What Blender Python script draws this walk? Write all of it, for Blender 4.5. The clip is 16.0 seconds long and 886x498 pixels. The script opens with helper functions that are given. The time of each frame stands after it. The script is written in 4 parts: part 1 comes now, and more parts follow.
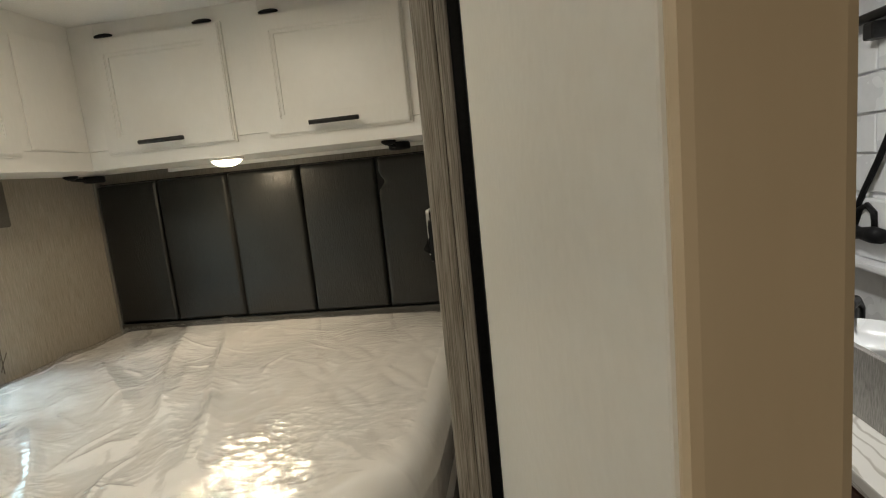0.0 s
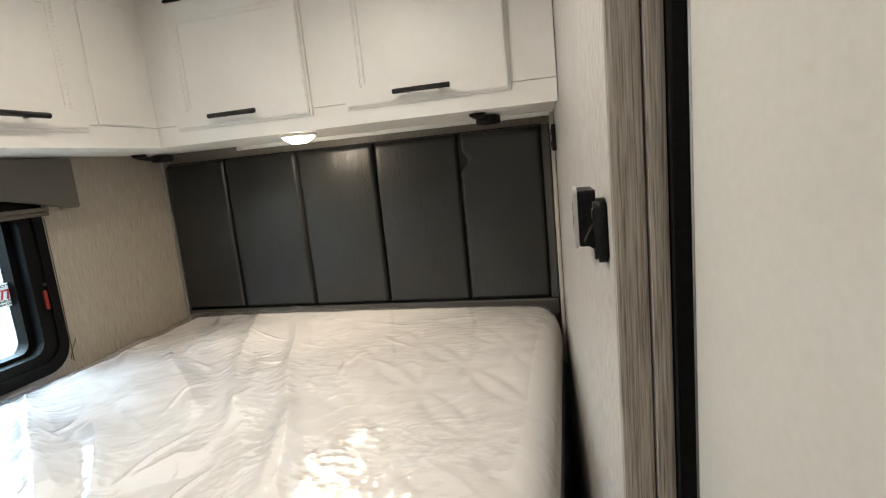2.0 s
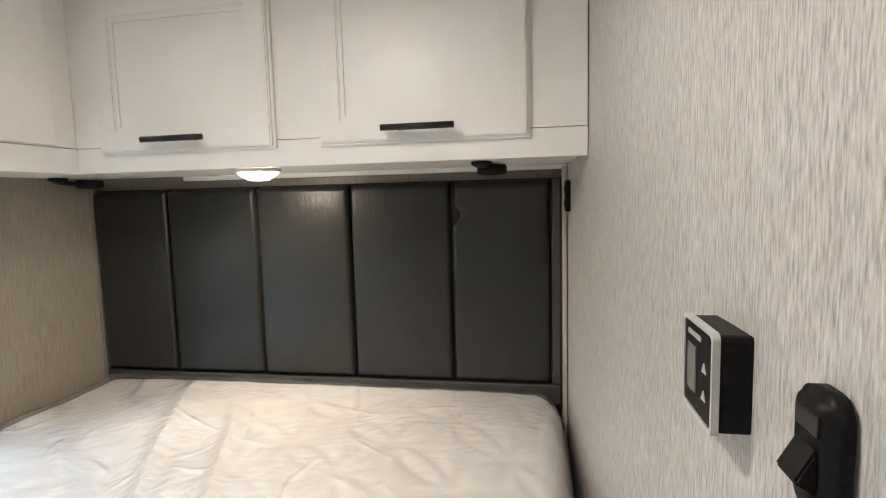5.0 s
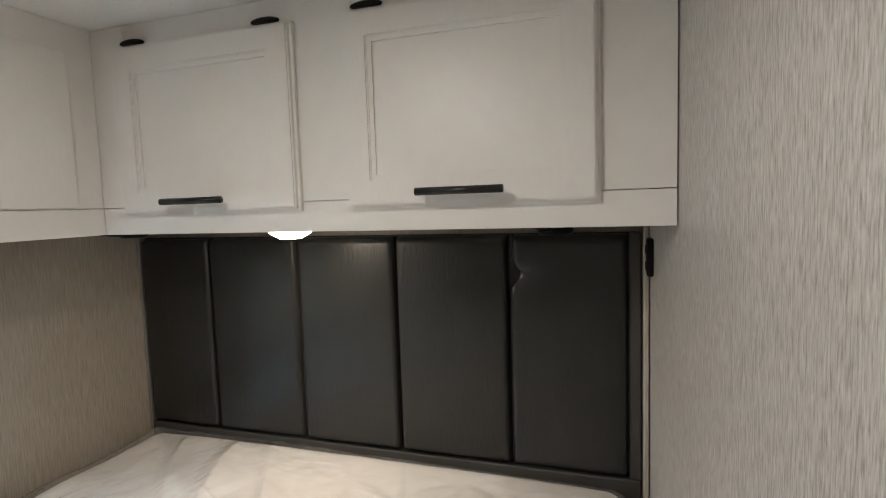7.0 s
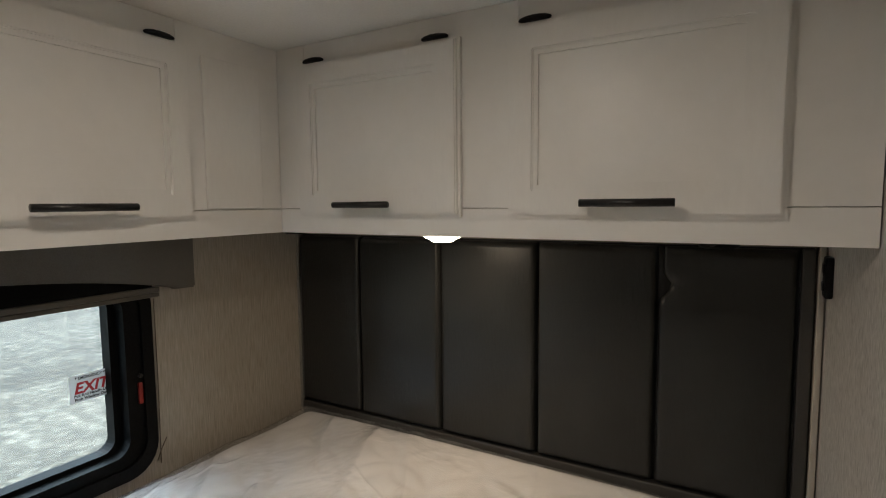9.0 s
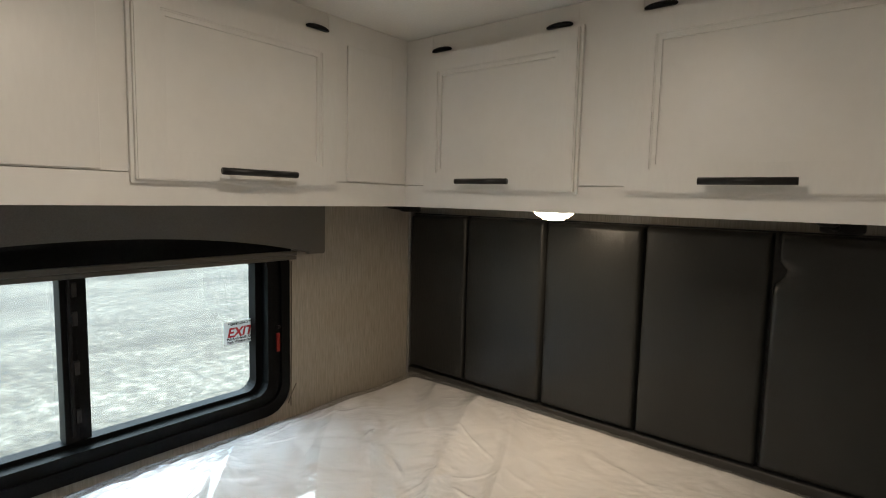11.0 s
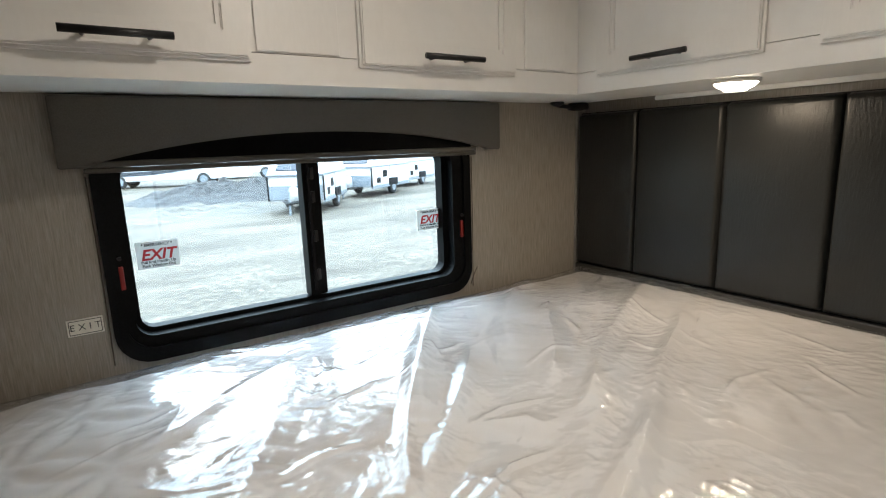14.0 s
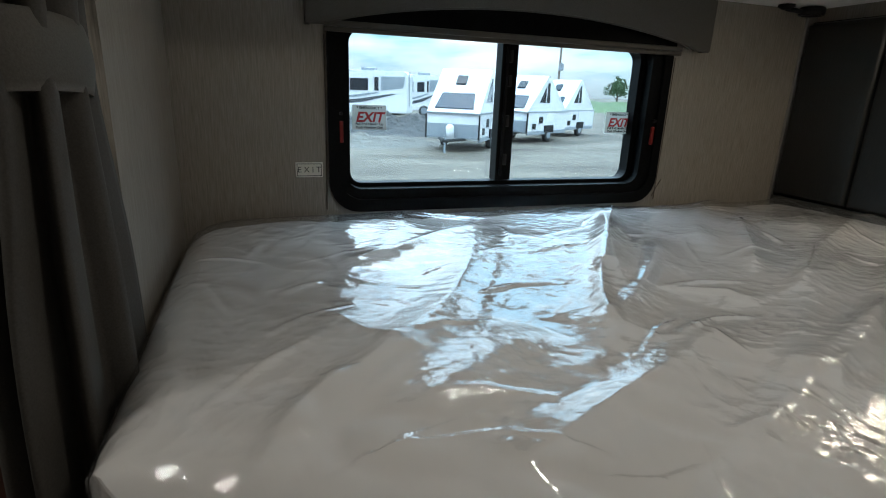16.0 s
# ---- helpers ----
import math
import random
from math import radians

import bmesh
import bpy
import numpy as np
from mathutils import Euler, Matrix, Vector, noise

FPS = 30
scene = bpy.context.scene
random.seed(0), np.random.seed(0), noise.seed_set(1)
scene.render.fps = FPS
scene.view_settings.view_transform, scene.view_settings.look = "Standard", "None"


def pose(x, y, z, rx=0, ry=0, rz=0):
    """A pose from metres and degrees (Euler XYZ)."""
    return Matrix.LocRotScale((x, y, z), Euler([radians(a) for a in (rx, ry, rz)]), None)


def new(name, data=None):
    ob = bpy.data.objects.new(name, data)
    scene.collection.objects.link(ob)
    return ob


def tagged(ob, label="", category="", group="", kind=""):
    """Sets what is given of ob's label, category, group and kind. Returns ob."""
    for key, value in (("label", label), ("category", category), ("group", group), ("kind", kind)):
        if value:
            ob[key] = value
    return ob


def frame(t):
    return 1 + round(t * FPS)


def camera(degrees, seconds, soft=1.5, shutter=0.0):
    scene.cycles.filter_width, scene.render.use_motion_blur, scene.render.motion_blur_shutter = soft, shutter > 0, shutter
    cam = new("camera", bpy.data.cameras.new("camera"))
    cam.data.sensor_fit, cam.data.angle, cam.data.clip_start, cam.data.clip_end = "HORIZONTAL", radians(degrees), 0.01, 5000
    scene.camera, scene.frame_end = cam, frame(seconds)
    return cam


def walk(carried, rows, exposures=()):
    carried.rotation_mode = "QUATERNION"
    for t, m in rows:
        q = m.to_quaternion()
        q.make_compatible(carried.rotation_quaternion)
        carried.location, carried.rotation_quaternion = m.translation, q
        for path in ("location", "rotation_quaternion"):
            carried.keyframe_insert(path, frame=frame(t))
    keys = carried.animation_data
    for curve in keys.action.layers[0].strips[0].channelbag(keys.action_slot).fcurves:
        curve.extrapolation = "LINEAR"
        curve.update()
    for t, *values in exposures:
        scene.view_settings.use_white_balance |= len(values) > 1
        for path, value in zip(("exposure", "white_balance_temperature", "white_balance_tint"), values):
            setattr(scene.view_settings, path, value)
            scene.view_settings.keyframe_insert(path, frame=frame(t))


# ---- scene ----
# The eye's path: seconds, x, y, z, yaw, pitch, roll.
cam = camera(80.0, 16.0, soft=1.1)
ROWS = [
    (0.0, 1.782, -2.075, 1.332, 7.24, -8.46, 5.69),
    (0.5, 1.747, -2.059, 1.341, 8.66, -8.91, 5.86),
    (1.0, 1.711, -2.019, 1.338, 10.39, -9.09, 5.28),
    (1.5, 1.669, -1.947, 1.332, 13.33, -9.11, 5.47),
    (2.0, 1.622, -1.888, 1.321, 12.87, -9.48, 5.58),
    (2.5, 1.571, -1.852, 1.317, 11.93, -9.89, 4.30),
    (3.0, 1.538, -1.798, 1.312, 9.86, -9.35, 3.08),
    (5.5, 1.500, -1.506, 1.411, 10.45, -5.59, 0.97),
    (6.0, 1.514, -1.434, 1.452, 11.79, -5.58, 0.78),
    (6.5, 1.518, -1.373, 1.475, 14.60, -5.32, 1.17),
    (7.0, 1.514, -1.343, 1.499, 18.06, -4.92, 1.86),
    (7.5, 1.503, -1.351, 1.511, 20.96, -4.38, 1.31),
    (8.0, 1.482, -1.372, 1.518, 23.59, -4.12, 1.09),
    (8.5, 1.456, -1.384, 1.523, 26.44, -4.41, 0.94),
    (9.0, 1.436, -1.406, 1.524, 29.92, -4.96, 0.51),
    (11.5, 1.441, -1.563, 1.460, 41.04, -5.73, -1.18),
    (12.0, 1.467, -1.588, 1.442, 43.18, -5.85, -0.78),
    (12.5, 1.491, -1.635, 1.425, 47.38, -5.63, -1.05),
    (13.0, 1.513, -1.668, 1.398, 51.64, -6.79, -0.37),
    (13.5, 1.514, -1.693, 1.371, 53.83, -8.42, 0.70),
    (14.0, 1.516, -1.718, 1.315, 55.18, -11.32, 1.91),
    (14.5, 1.521, -1.742, 1.271, 56.77, -13.42, 1.41),
    (15.0, 1.517, -1.779, 1.213, 61.31, -14.80, -0.34),
    (15.5, 1.520, -1.823, 1.169, 66.94, -15.92, -1.59),
    (16.0, 1.532, -1.867, 1.132, 71.56, -16.64, -2.14),
]
EXPOSURES = [
    (0.0, 1.1, 6950, 6), (1.5, 1.7, 6500, 9), (3.0, 1.7, 6200, 11), (5.5, 1.75, 6200, 12), (7.0, 1.2, 6200, 12), (9.0, 0.4, 6700, 13),
    (11.5, 0.8, 6850, 12), (12.5, 1.05, 6800, 12), (14.0, 0.95, 6450, 12), (15.0, 0.75, 6250, 11), (16.0, 0.0, 6000, 7),
]
walk(cam, [(t, pose(x, y, z, 90 + pitch, roll, yaw)) for t, x, y, z, yaw, pitch, roll in ROWS], EXPOSURES)

# ---- light ----
SUN_EL, SUN_AZ = 48.0, 200.0
world = bpy.data.worlds.new("overcast_sky")
scene.world = world
world.use_nodes = True
wn, wl = world.node_tree.nodes, world.node_tree.links
sky = wn.new("ShaderNodeTexSky")
sky.sky_type = "NISHITA"
sky.sun_disc = False
sky.sun_elevation, sky.sun_rotation = radians(SUN_EL), radians(SUN_AZ)
sky.air_density, sky.dust_density = 1.2, 0.3
# broken cloud: white banks drifting over the blue
wco = wn.new("ShaderNodeTexCoord")
wmap = wn.new("ShaderNodeMapping")
wmap.inputs["Scale"].default_value = (1.6, 1.6, 7.0)
wnoi = wn.new("ShaderNodeTexNoise")
wnoi.inputs["Scale"].default_value, wnoi.inputs["Detail"].default_value = 2.2, 7.0
wnoi.inputs["Roughness"].default_value = 0.58
wramp = wn.new("ShaderNodeValToRGB")
wramp.color_ramp.elements[0].position, wramp.color_ramp.elements[1].position = 0.38, 0.62
wmix = wn.new("ShaderNodeMixRGB")
wmix.inputs["Color2"].default_value = (12.7, 13.7, 14.9, 1)
wl.new(wco.outputs["Generated"], wmap.inputs["Vector"])
wl.new(wmap.outputs["Vector"], wnoi.inputs["Vector"])
wl.new(wnoi.outputs["Fac"], wramp.inputs["Fac"])
wl.new(wramp.outputs["Color"], wmix.inputs["Fac"])
wthin = wn.new("ShaderNodeMixRGB")
wthin.inputs["Fac"].default_value = 0.65
wthin.inputs["Color2"].default_value = (4.2, 8.6, 11.5, 1)
wl.new(sky.outputs["Color"], wthin.inputs["Color1"])
wl.new(wthin.outputs["Color"], wmix.inputs["Color1"])
# an overcast sky grows brighter towards the zenith
wsep = wn.new("ShaderNodeSeparateXYZ")
wl.new(wco.outputs["Generated"], wsep.inputs["Vector"])
wup = wn.new("ShaderNodeMath")
wup.operation = "MULTIPLY_ADD"
wup.inputs[1].default_value, wup.inputs[2].default_value = 5.6, 0.50
wl.new(wsep.outputs["Z"], wup.inputs[0])
wgrad = wn.new("ShaderNodeMixRGB")
wgrad.blend_type = "MULTIPLY"
wgrad.inputs["Fac"].default_value = 1.0
wl.new(wmix.outputs["Color"], wgrad.inputs["Color1"])
wl.new(wup.outputs["Value"], wgrad.inputs["Color2"])
wl.new(wgrad.outputs["Color"], wn["Background"].inputs["Color"])
wn["Background"].inputs["Strength"].default_value = 0.235

sun = new("sun", bpy.data.lights.new("sun", "SUN"))
sun.data.energy, sun.data.angle, sun.data.color = 0.6, radians(12), (1.0, 0.96, 0.9)
sun.matrix_basis = pose(0, 0, 30, 90 - SUN_EL, 0, 65)

WARM = (1.0, 0.90, 0.77)


def disc_lamp(name, x, y, z, size, watts, colour=WARM):
    ob = new(name, bpy.data.lights.new(name, "AREA"))
    ob.data.shape, ob.data.size, ob.data.energy, ob.data.color = "DISK", size, watts, colour
    ob.matrix_basis = pose(x, y, z)
    return ob


disc_lamp("ceiling_lamp_light", 1.02, -1.22, 1.885, 0.13, 2.2)
disc_lamp("hall_lamp_light", 1.25, -3.0, 1.885, 0.13, 5.4)
disc_lamp("puck_lamp_light", 0.76, -0.235, 1.412, 0.07, 1.15, (1.0, 0.81, 0.58))
disc_lamp("bath_lamp_light", 2.2, -0.8, 1.885, 0.12, 4.0, (0.95, 0.97, 1.0))

# ---- materials ----


def material(name):
    m = bpy.data.materials.new(name)
    m.use_nodes = True
    return m, m.node_tree.nodes, m.node_tree.links, m.node_tree.nodes["Principled BSDF"]


def noise_tex(n, l, scale, stretch=(1, 1, 1), detail=4.0, rough=0.55):
    co = n.new("ShaderNodeTexCoord")
    mp = n.new("ShaderNodeMapping")
    mp.inputs["Scale"].default_value = stretch
    tx = n.new("ShaderNodeTexNoise")
    tx.inputs["Scale"].default_value, tx.inputs["Detail"].default_value = scale, detail
    tx.inputs["Roughness"].default_value = rough
    l.new(co.outputs["Object"], mp.inputs["Vector"])
    l.new(mp.outputs["Vector"], tx.inputs["Vector"])
    return tx


def ramp(n, l, src, stops):
    r = n.new("ShaderNodeValToRGB")
    els = r.color_ramp.elements
    while len(els) < len(stops):
        els.new(0.5)
    for e, (p, c) in zip(els, stops):
        e.position, e.color = p, (*c, 1)
    l.new(src, r.inputs["Fac"])
    return r.outputs["Color"]


def mix(n, l, a, b, fac, mode="MIX"):
    x = n.new("ShaderNodeMixRGB")
    x.blend_type = mode
    for key, v in (("Fac", fac), ("Color1", a), ("Color2", b)):
        if isinstance(v, (int, float)):
            x.inputs[key].default_value = v
        elif isinstance(v, tuple):
            x.inputs[key].default_value = (*v, 1)
        else:
            l.new(v, x.inputs[key])
    return x.outputs["Color"]


def bump(n, l, b, height, strength, dist=0.002):
    k = n.new("ShaderNodeBump")
    k.inputs["Strength"].default_value, k.inputs["Distance"].default_value = strength, dist
    l.new(height, k.inputs["Height"])
    l.new(k.outputs["Normal"], b.inputs["Normal"])


def two_scale(name, dark, light, rough, fine=60.0, coarse=3.0, stretch=(1, 1, 1), relief=0.15, metal=0.0, dist=0.002):
    """A surface with fine grain over broad, faint variation."""
    m, n, l, b = material(name)
    f = noise_tex(n, l, fine, stretch, 5.0)
    c = noise_tex(n, l, coarse, (1, 1, 1), 3.0)
    base = ramp(n, l, f.outputs["Fac"], [(0.3, dark), (0.7, light)])
    broad = ramp(n, l, c.outputs["Fac"], [(0.3, (0.88, 0.88, 0.88)), (0.7, (1.0, 1.0, 1.0))])
    l.new(mix(n, l, base, broad, 1.0, "MULTIPLY"), b.inputs["Base Color"])
    r = ramp(n, l, c.outputs["Fac"], [(0.2, (rough * 0.85,) * 3), (0.8, (min(1, rough * 1.15),) * 3)])
    l.new(r, b.inputs["Roughness"])
    b.inputs["Metallic"].default_value = metal
    bump(n, l, b, f.outputs["Fac"], relief, dist)
    return m


white_paint = two_scale("white_laminate", (0.785, 0.77, 0.74), (0.81, 0.795, 0.765), 0.36, 30, 1.5, (4, 4, 1), 0.015)
white_rail = two_scale("white_rail_laminate", (0.79, 0.775, 0.745), (0.815, 0.80, 0.77), 0.36, 30, 1.8, (1, 1, 1), 0.015)
ceiling_mat = two_scale("ceiling_vinyl", (0.74, 0.73, 0.70), (0.80, 0.79, 0.76), 0.55, 160, 2.0, (1, 1, 1), 0.12)
black_plastic = two_scale("black_plastic", (0.010, 0.010, 0.011), (0.018, 0.018, 0.019), 0.38, 200, 6, (1, 1, 1), 0.05)
black_rubber = two_scale("black_window_frame", (0.003, 0.0035, 0.004), (0.007, 0.0075, 0.008), 0.42, 150, 5, (1, 1, 1), 0.05)
black_metal = two_scale("black_metal", (0.010, 0.010, 0.011), (0.017, 0.017, 0.018), 0.33, 120, 5, (1, 1, 1), 0.04, 0.2)
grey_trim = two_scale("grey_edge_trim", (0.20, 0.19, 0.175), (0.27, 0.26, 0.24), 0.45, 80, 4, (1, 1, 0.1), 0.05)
valance_cloth = two_scale("taupe_valance_cloth", (0.082, 0.075, 0.064), (0.108, 0.10, 0.088), 0.75, 400, 4, (1, 1, 1), 0.25, 0, 0.001)
curtain_cloth = two_scale("taupe_curtain_cloth", (0.052, 0.047, 0.041), (0.075, 0.069, 0.060), 0.85, 380, 4, (1, 1, 1), 0.25, 0, 0.001)
aluminium = two_scale("brushed_aluminium", (0.26, 0.25, 0.24), (0.36, 0.35, 0.34), 0.36, 120, 4, (1, 0.05, 1), 0.05, 0.9)
bronze_bar = two_scale("dark_bronze_bar", (0.075, 0.070, 0.062), (0.105, 0.098, 0.088), 0.42, 120, 4, (1, 0.05, 1), 0.05, 0.5)
red_plastic = two_scale("red_plastic", (0.19, 0.009, 0.006), (0.25, 0.014, 0.009), 0.4, 60, 6, (1, 1, 1), 0.03)
tan_edge = two_scale("tan_door_edge", (0.50, 0.395, 0.265), (0.57, 0.46, 0.32), 0.6, 35, 5, (1, 1, 0.15), 0.1)
door_white = two_scale("off_white_door_face", (0.65, 0.635, 0.59), (0.69, 0.675, 0.63), 0.5, 90, 1.6, (1, 1, 1), 0.05)
dark_wood = two_scale("dark_red_brown_wood", (0.045, 0.016, 0.010), (0.085, 0.034, 0.022), 0.42, 40, 4, (3, 3, 0.2), 0.08)
floor_mat = two_scale("grey_oak_vinyl_floor", (0.17, 0.14, 0.115), (0.27, 0.23, 0.195), 0.45, 30, 3, (4, 0.3, 1), 0.06)
shower_white = two_scale("white_shower_plastic", (0.76, 0.77, 0.80), (0.82, 0.83, 0.86), 0.28, 20, 3, (1, 1, 1), 0.02)
paper_white = two_scale("white_sticker", (0.68, 0.69, 0.68), (0.75, 0.76, 0.75), 0.45, 80, 5, (1, 1, 1), 0.02)
n, l = paper_white.node_tree.nodes, paper_white.node_tree.links
ptl = n.new("ShaderNodeBsdfTranslucent")
ptl.inputs["Color"].default_value = (0.75, 0.76, 0.75, 1)
pmx = n.new("ShaderNodeMixShader")
pmx.inputs["Fac"].default_value = 0.35
l.new(n["Principled BSDF"].outputs["BSDF"], pmx.inputs[1])
l.new(ptl.outputs["BSDF"], pmx.inputs[2])
l.new(pmx.outputs["Shader"], n["Material Output"].inputs["Surface"])
ivory_plastic = two_scale("ivory_sign_plastic", (0.72, 0.69, 0.62), (0.78, 0.75, 0.68), 0.4, 80, 5, (1, 1, 1), 0.02)
ink_black = two_scale("black_ink", (0.010, 0.010, 0.010), (0.02, 0.02, 0.02), 0.5, 80, 5)
ink_red = two_scale("red_ink", (0.50, 0.012, 0.016), (0.58, 0.02, 0.025), 0.5, 80, 5)
screen_grey = two_scale("lcd_screen", (0.22, 0.23, 0.21), (0.28, 0.29, 0.27), 0.2, 60, 5)
silver_edge = two_scale("silver_plastic", (0.55, 0.55, 0.55), (0.62, 0.62, 0.62), 0.3, 90, 5, (1, 1, 1), 0.02, 0.7)
bare_wire = two_scale("brown_wire", (0.06, 0.045, 0.03), (0.09, 0.07, 0.05), 0.5, 90, 5)


def streaked(name, dark, mid, light, across=400.0, along=50.0, relief=0.4):
    """Printed wall panel: short upright fibres of several tones."""
    m, n, l, b = material(name)
    f = noise_tex(n, l, 1.0, (across, across, along), 3.0, 0.6)
    g = noise_tex(n, l, 1.0, (across * 2.3, across * 2.3, along * 2.0), 2.0, 0.6)
    c = noise_tex(n, l, 2.2, (1, 1, 1), 3.0)
    a = ramp(n, l, f.outputs["Fac"], [(0.30, dark), (0.50, mid), (0.72, light)])
    h = ramp(n, l, g.outputs["Fac"], [(0.32, (0.80, 0.80, 0.80)), (0.60, (1.0, 1.0, 1.0))])
    broad = ramp(n, l, c.outputs["Fac"], [(0.3, (0.90, 0.90, 0.90)), (0.7, (1, 1, 1))])
    l.new(mix(n, l, mix(n, l, a, h, 0.8, "MULTIPLY"), broad, 1.0, "MULTIPLY"), b.inputs["Base Color"])
    b.inputs["Roughness"].default_value = 0.42
    bump(n, l, b, f.outputs["Fac"], relief, 0.001)
    return m


# same print twice: first with shade put into its colour, then the pale one
wall_paper_shaded = streaked("shaded_fibre_panel", (0.235, 0.208, 0.175), (0.30, 0.268, 0.228), (0.355, 0.322, 0.280), 260.0, 14.0, 0.3)
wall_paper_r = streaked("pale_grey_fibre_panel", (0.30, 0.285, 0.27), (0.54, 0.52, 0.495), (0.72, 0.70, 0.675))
trim_wood = streaked("grey_weathered_trim", (0.14, 0.12, 0.10), (0.37, 0.335, 0.29), (0.52, 0.485, 0.44), 520, 12, 0.6)
bath_wood = streaked("grey_bath_panel", (0.18, 0.17, 0.16), (0.30, 0.285, 0.27), (0.40, 0.38, 0.36))

for m in (black_rubber, black_plastic):
    m.node_tree.nodes["Principled BSDF"].inputs["Specular IOR Level"].default_value = 0.07
silver_edge.node_tree.nodes["Principled BSDF"].inputs["Metallic"].default_value = 0.2

# dark upholstery vinyl with a faint upright crackle that catches the lamp
vinyl, n, l, b = material("charcoal_vinyl")
v1 = noise_tex(n, l, 1.0, (190, 60, 34), 3.0, 0.6)
v2 = noise_tex(n, l, 420.0, (1, 1, 1), 2.0)
v3 = noise_tex(n, l, 3.0, (1, 1, 1), 3.0)
l.new(ramp(n, l, v3.outputs["Fac"], [(0.3, (0.0125, 0.0130, 0.0125)), (0.7, (0.0195, 0.0200, 0.0190))]), b.inputs["Base Color"])
b.inputs["Roughness"].default_value = 0.29
bump(n, l, b, mix(n, l, v1.outputs["Fac"], v2.outputs["Fac"], 0.2), 0.6, 0.0026)
b.inputs["Specular IOR Level"].default_value = 0.42

vinyl_border = two_scale("taupe_vinyl_border", (0.038, 0.036, 0.033), (0.052, 0.049, 0.045), 0.45, 300, 4, (1, 1, 1), 0.1)
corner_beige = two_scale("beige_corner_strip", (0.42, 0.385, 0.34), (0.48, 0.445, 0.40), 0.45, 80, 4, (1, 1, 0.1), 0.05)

# quilted ticking
ticking, n, l, b = material("white_mattress_ticking")
q1 = noise_tex(n, l, 700.0, (1, 1, 1), 2.0)
q2 = noise_tex(n, l, 4.0, (1, 1, 1), 3.0)
l.new(ramp(n, l, q2.outputs["Fac"], [(0.3, (0.855, 0.83, 0.805)), (0.7, (0.90, 0.88, 0.86))]), b.inputs["Base Color"])
b.inputs["Roughness"].default_value = 0.8
bump(n, l, b, q1.outputs["Fac"], 0.06, 0.001)

def sheen(n, l, normal, floor_, top, power):
    """How much a thin sheet mirrors: little face on, much at a glancing angle, alike from both sides."""
    lw = n.new("ShaderNodeLayerWeight")
    lw.inputs["Blend"].default_value = 0.5
    if normal is not None:
        l.new(normal, lw.inputs["Normal"])
    p = n.new("ShaderNodeMath")
    p.operation = "POWER"
    p.inputs[1].default_value = power
    l.new(lw.outputs["Facing"], p.inputs[0])
    q = n.new("ShaderNodeMath")
    q.operation = "MULTIPLY_ADD"
    q.use_clamp = True
    q.inputs[1].default_value, q.inputs[2].default_value = top, floor_
    l.new(p.outputs["Value"], q.inputs[0])
    return q.outputs["Value"]


# clear polythene: mostly lets light through, with a sharp crinkled gloss
film_mat, n, l, b = material("clear_polythene_film")
n.remove(b)
outp = n["Material Output"]
tr = n.new("ShaderNodeBsdfTransparent")
tr.inputs["Color"].default_value = (0.97, 0.97, 0.97, 1)
gl = n.new("ShaderNodeBsdfGlossy")
gl.inputs["Roughness"].default_value = 0.04
df = n.new("ShaderNodeBsdfDiffuse")
df.inputs["Color"].default_value = (0.78, 0.78, 0.78, 1)
c1 = noise_tex(n, l, 1.0, (14, 14, 14), 7.0, 0.66)
c2 = n.new("ShaderNodeTexVoronoi")
c2.feature = "F1"
c2.inputs["Scale"].default_value = 42.0
cw = noise_tex(n, l, 6.0, (1, 1, 1), 4.0)
vco = n.new("ShaderNodeTexCoord")
l.new(mix(n, l, vco.outputs["Object"], cw.outputs["Color"], 0.12), c2.inputs["Vector"])
bp = n.new("ShaderNodeBump")
bp.inputs["Strength"].default_value, bp.inputs["Distance"].default_value = 0.55, 0.008
c3 = noise_tex(n, l, 4.2, (1, 1, 1), 3.0)
patches = ramp(n, l, c3.outputs["Fac"], [(0.43, (0.24, 0.24, 0.24)), (0.58, (1.0, 1.0, 1.0))])
l.new(mix(n, l, mix(n, l, c1.outputs["Fac"], c2.outputs["Distance"], 0.45), patches, 1.0, "MULTIPLY"), bp.inputs["Height"])
l.new(bp.outputs["Normal"], gl.inputs["Normal"])
m1 = n.new("ShaderNodeMixShader")
m1.inputs["Fac"].default_value = 0.09
l.new(tr.outputs["BSDF"], m1.inputs[1])
l.new(df.outputs["BSDF"], m1.inputs[2])
m2 = n.new("ShaderNodeMixShader")
l.new(sheen(n, l, bp.outputs["Normal"], 0.05, 0.9, 2.6), m2.inputs["Fac"])
l.new(m1.outputs["Shader"], m2.inputs[1])
l.new(gl.outputs["BSDF"], m2.inputs[2])
l.new(m2.outputs["Shader"], outp.inputs["Surface"])

# window glass
glass, n, l, b = material("window_glass")
n.remove(b)
outp = n["Material Output"]
tr = n.new("ShaderNodeBsdfTransparent")
tr.inputs["Color"].default_value = (0.72, 0.75, 0.75, 1)
gl = n.new("ShaderNodeBsdfGlossy")
gl.inputs["Roughness"].default_value = 0.01
m2 = n.new("ShaderNodeMixShader")
l.new(sheen(n, l, None, 0.05, 0.9, 5.0), m2.inputs["Fac"])
l.new(tr.outputs["BSDF"], m2.inputs[1])
l.new(gl.outputs["BSDF"], m2.inputs[2])
l.new(m2.outputs["Shader"], outp.inputs["Surface"])


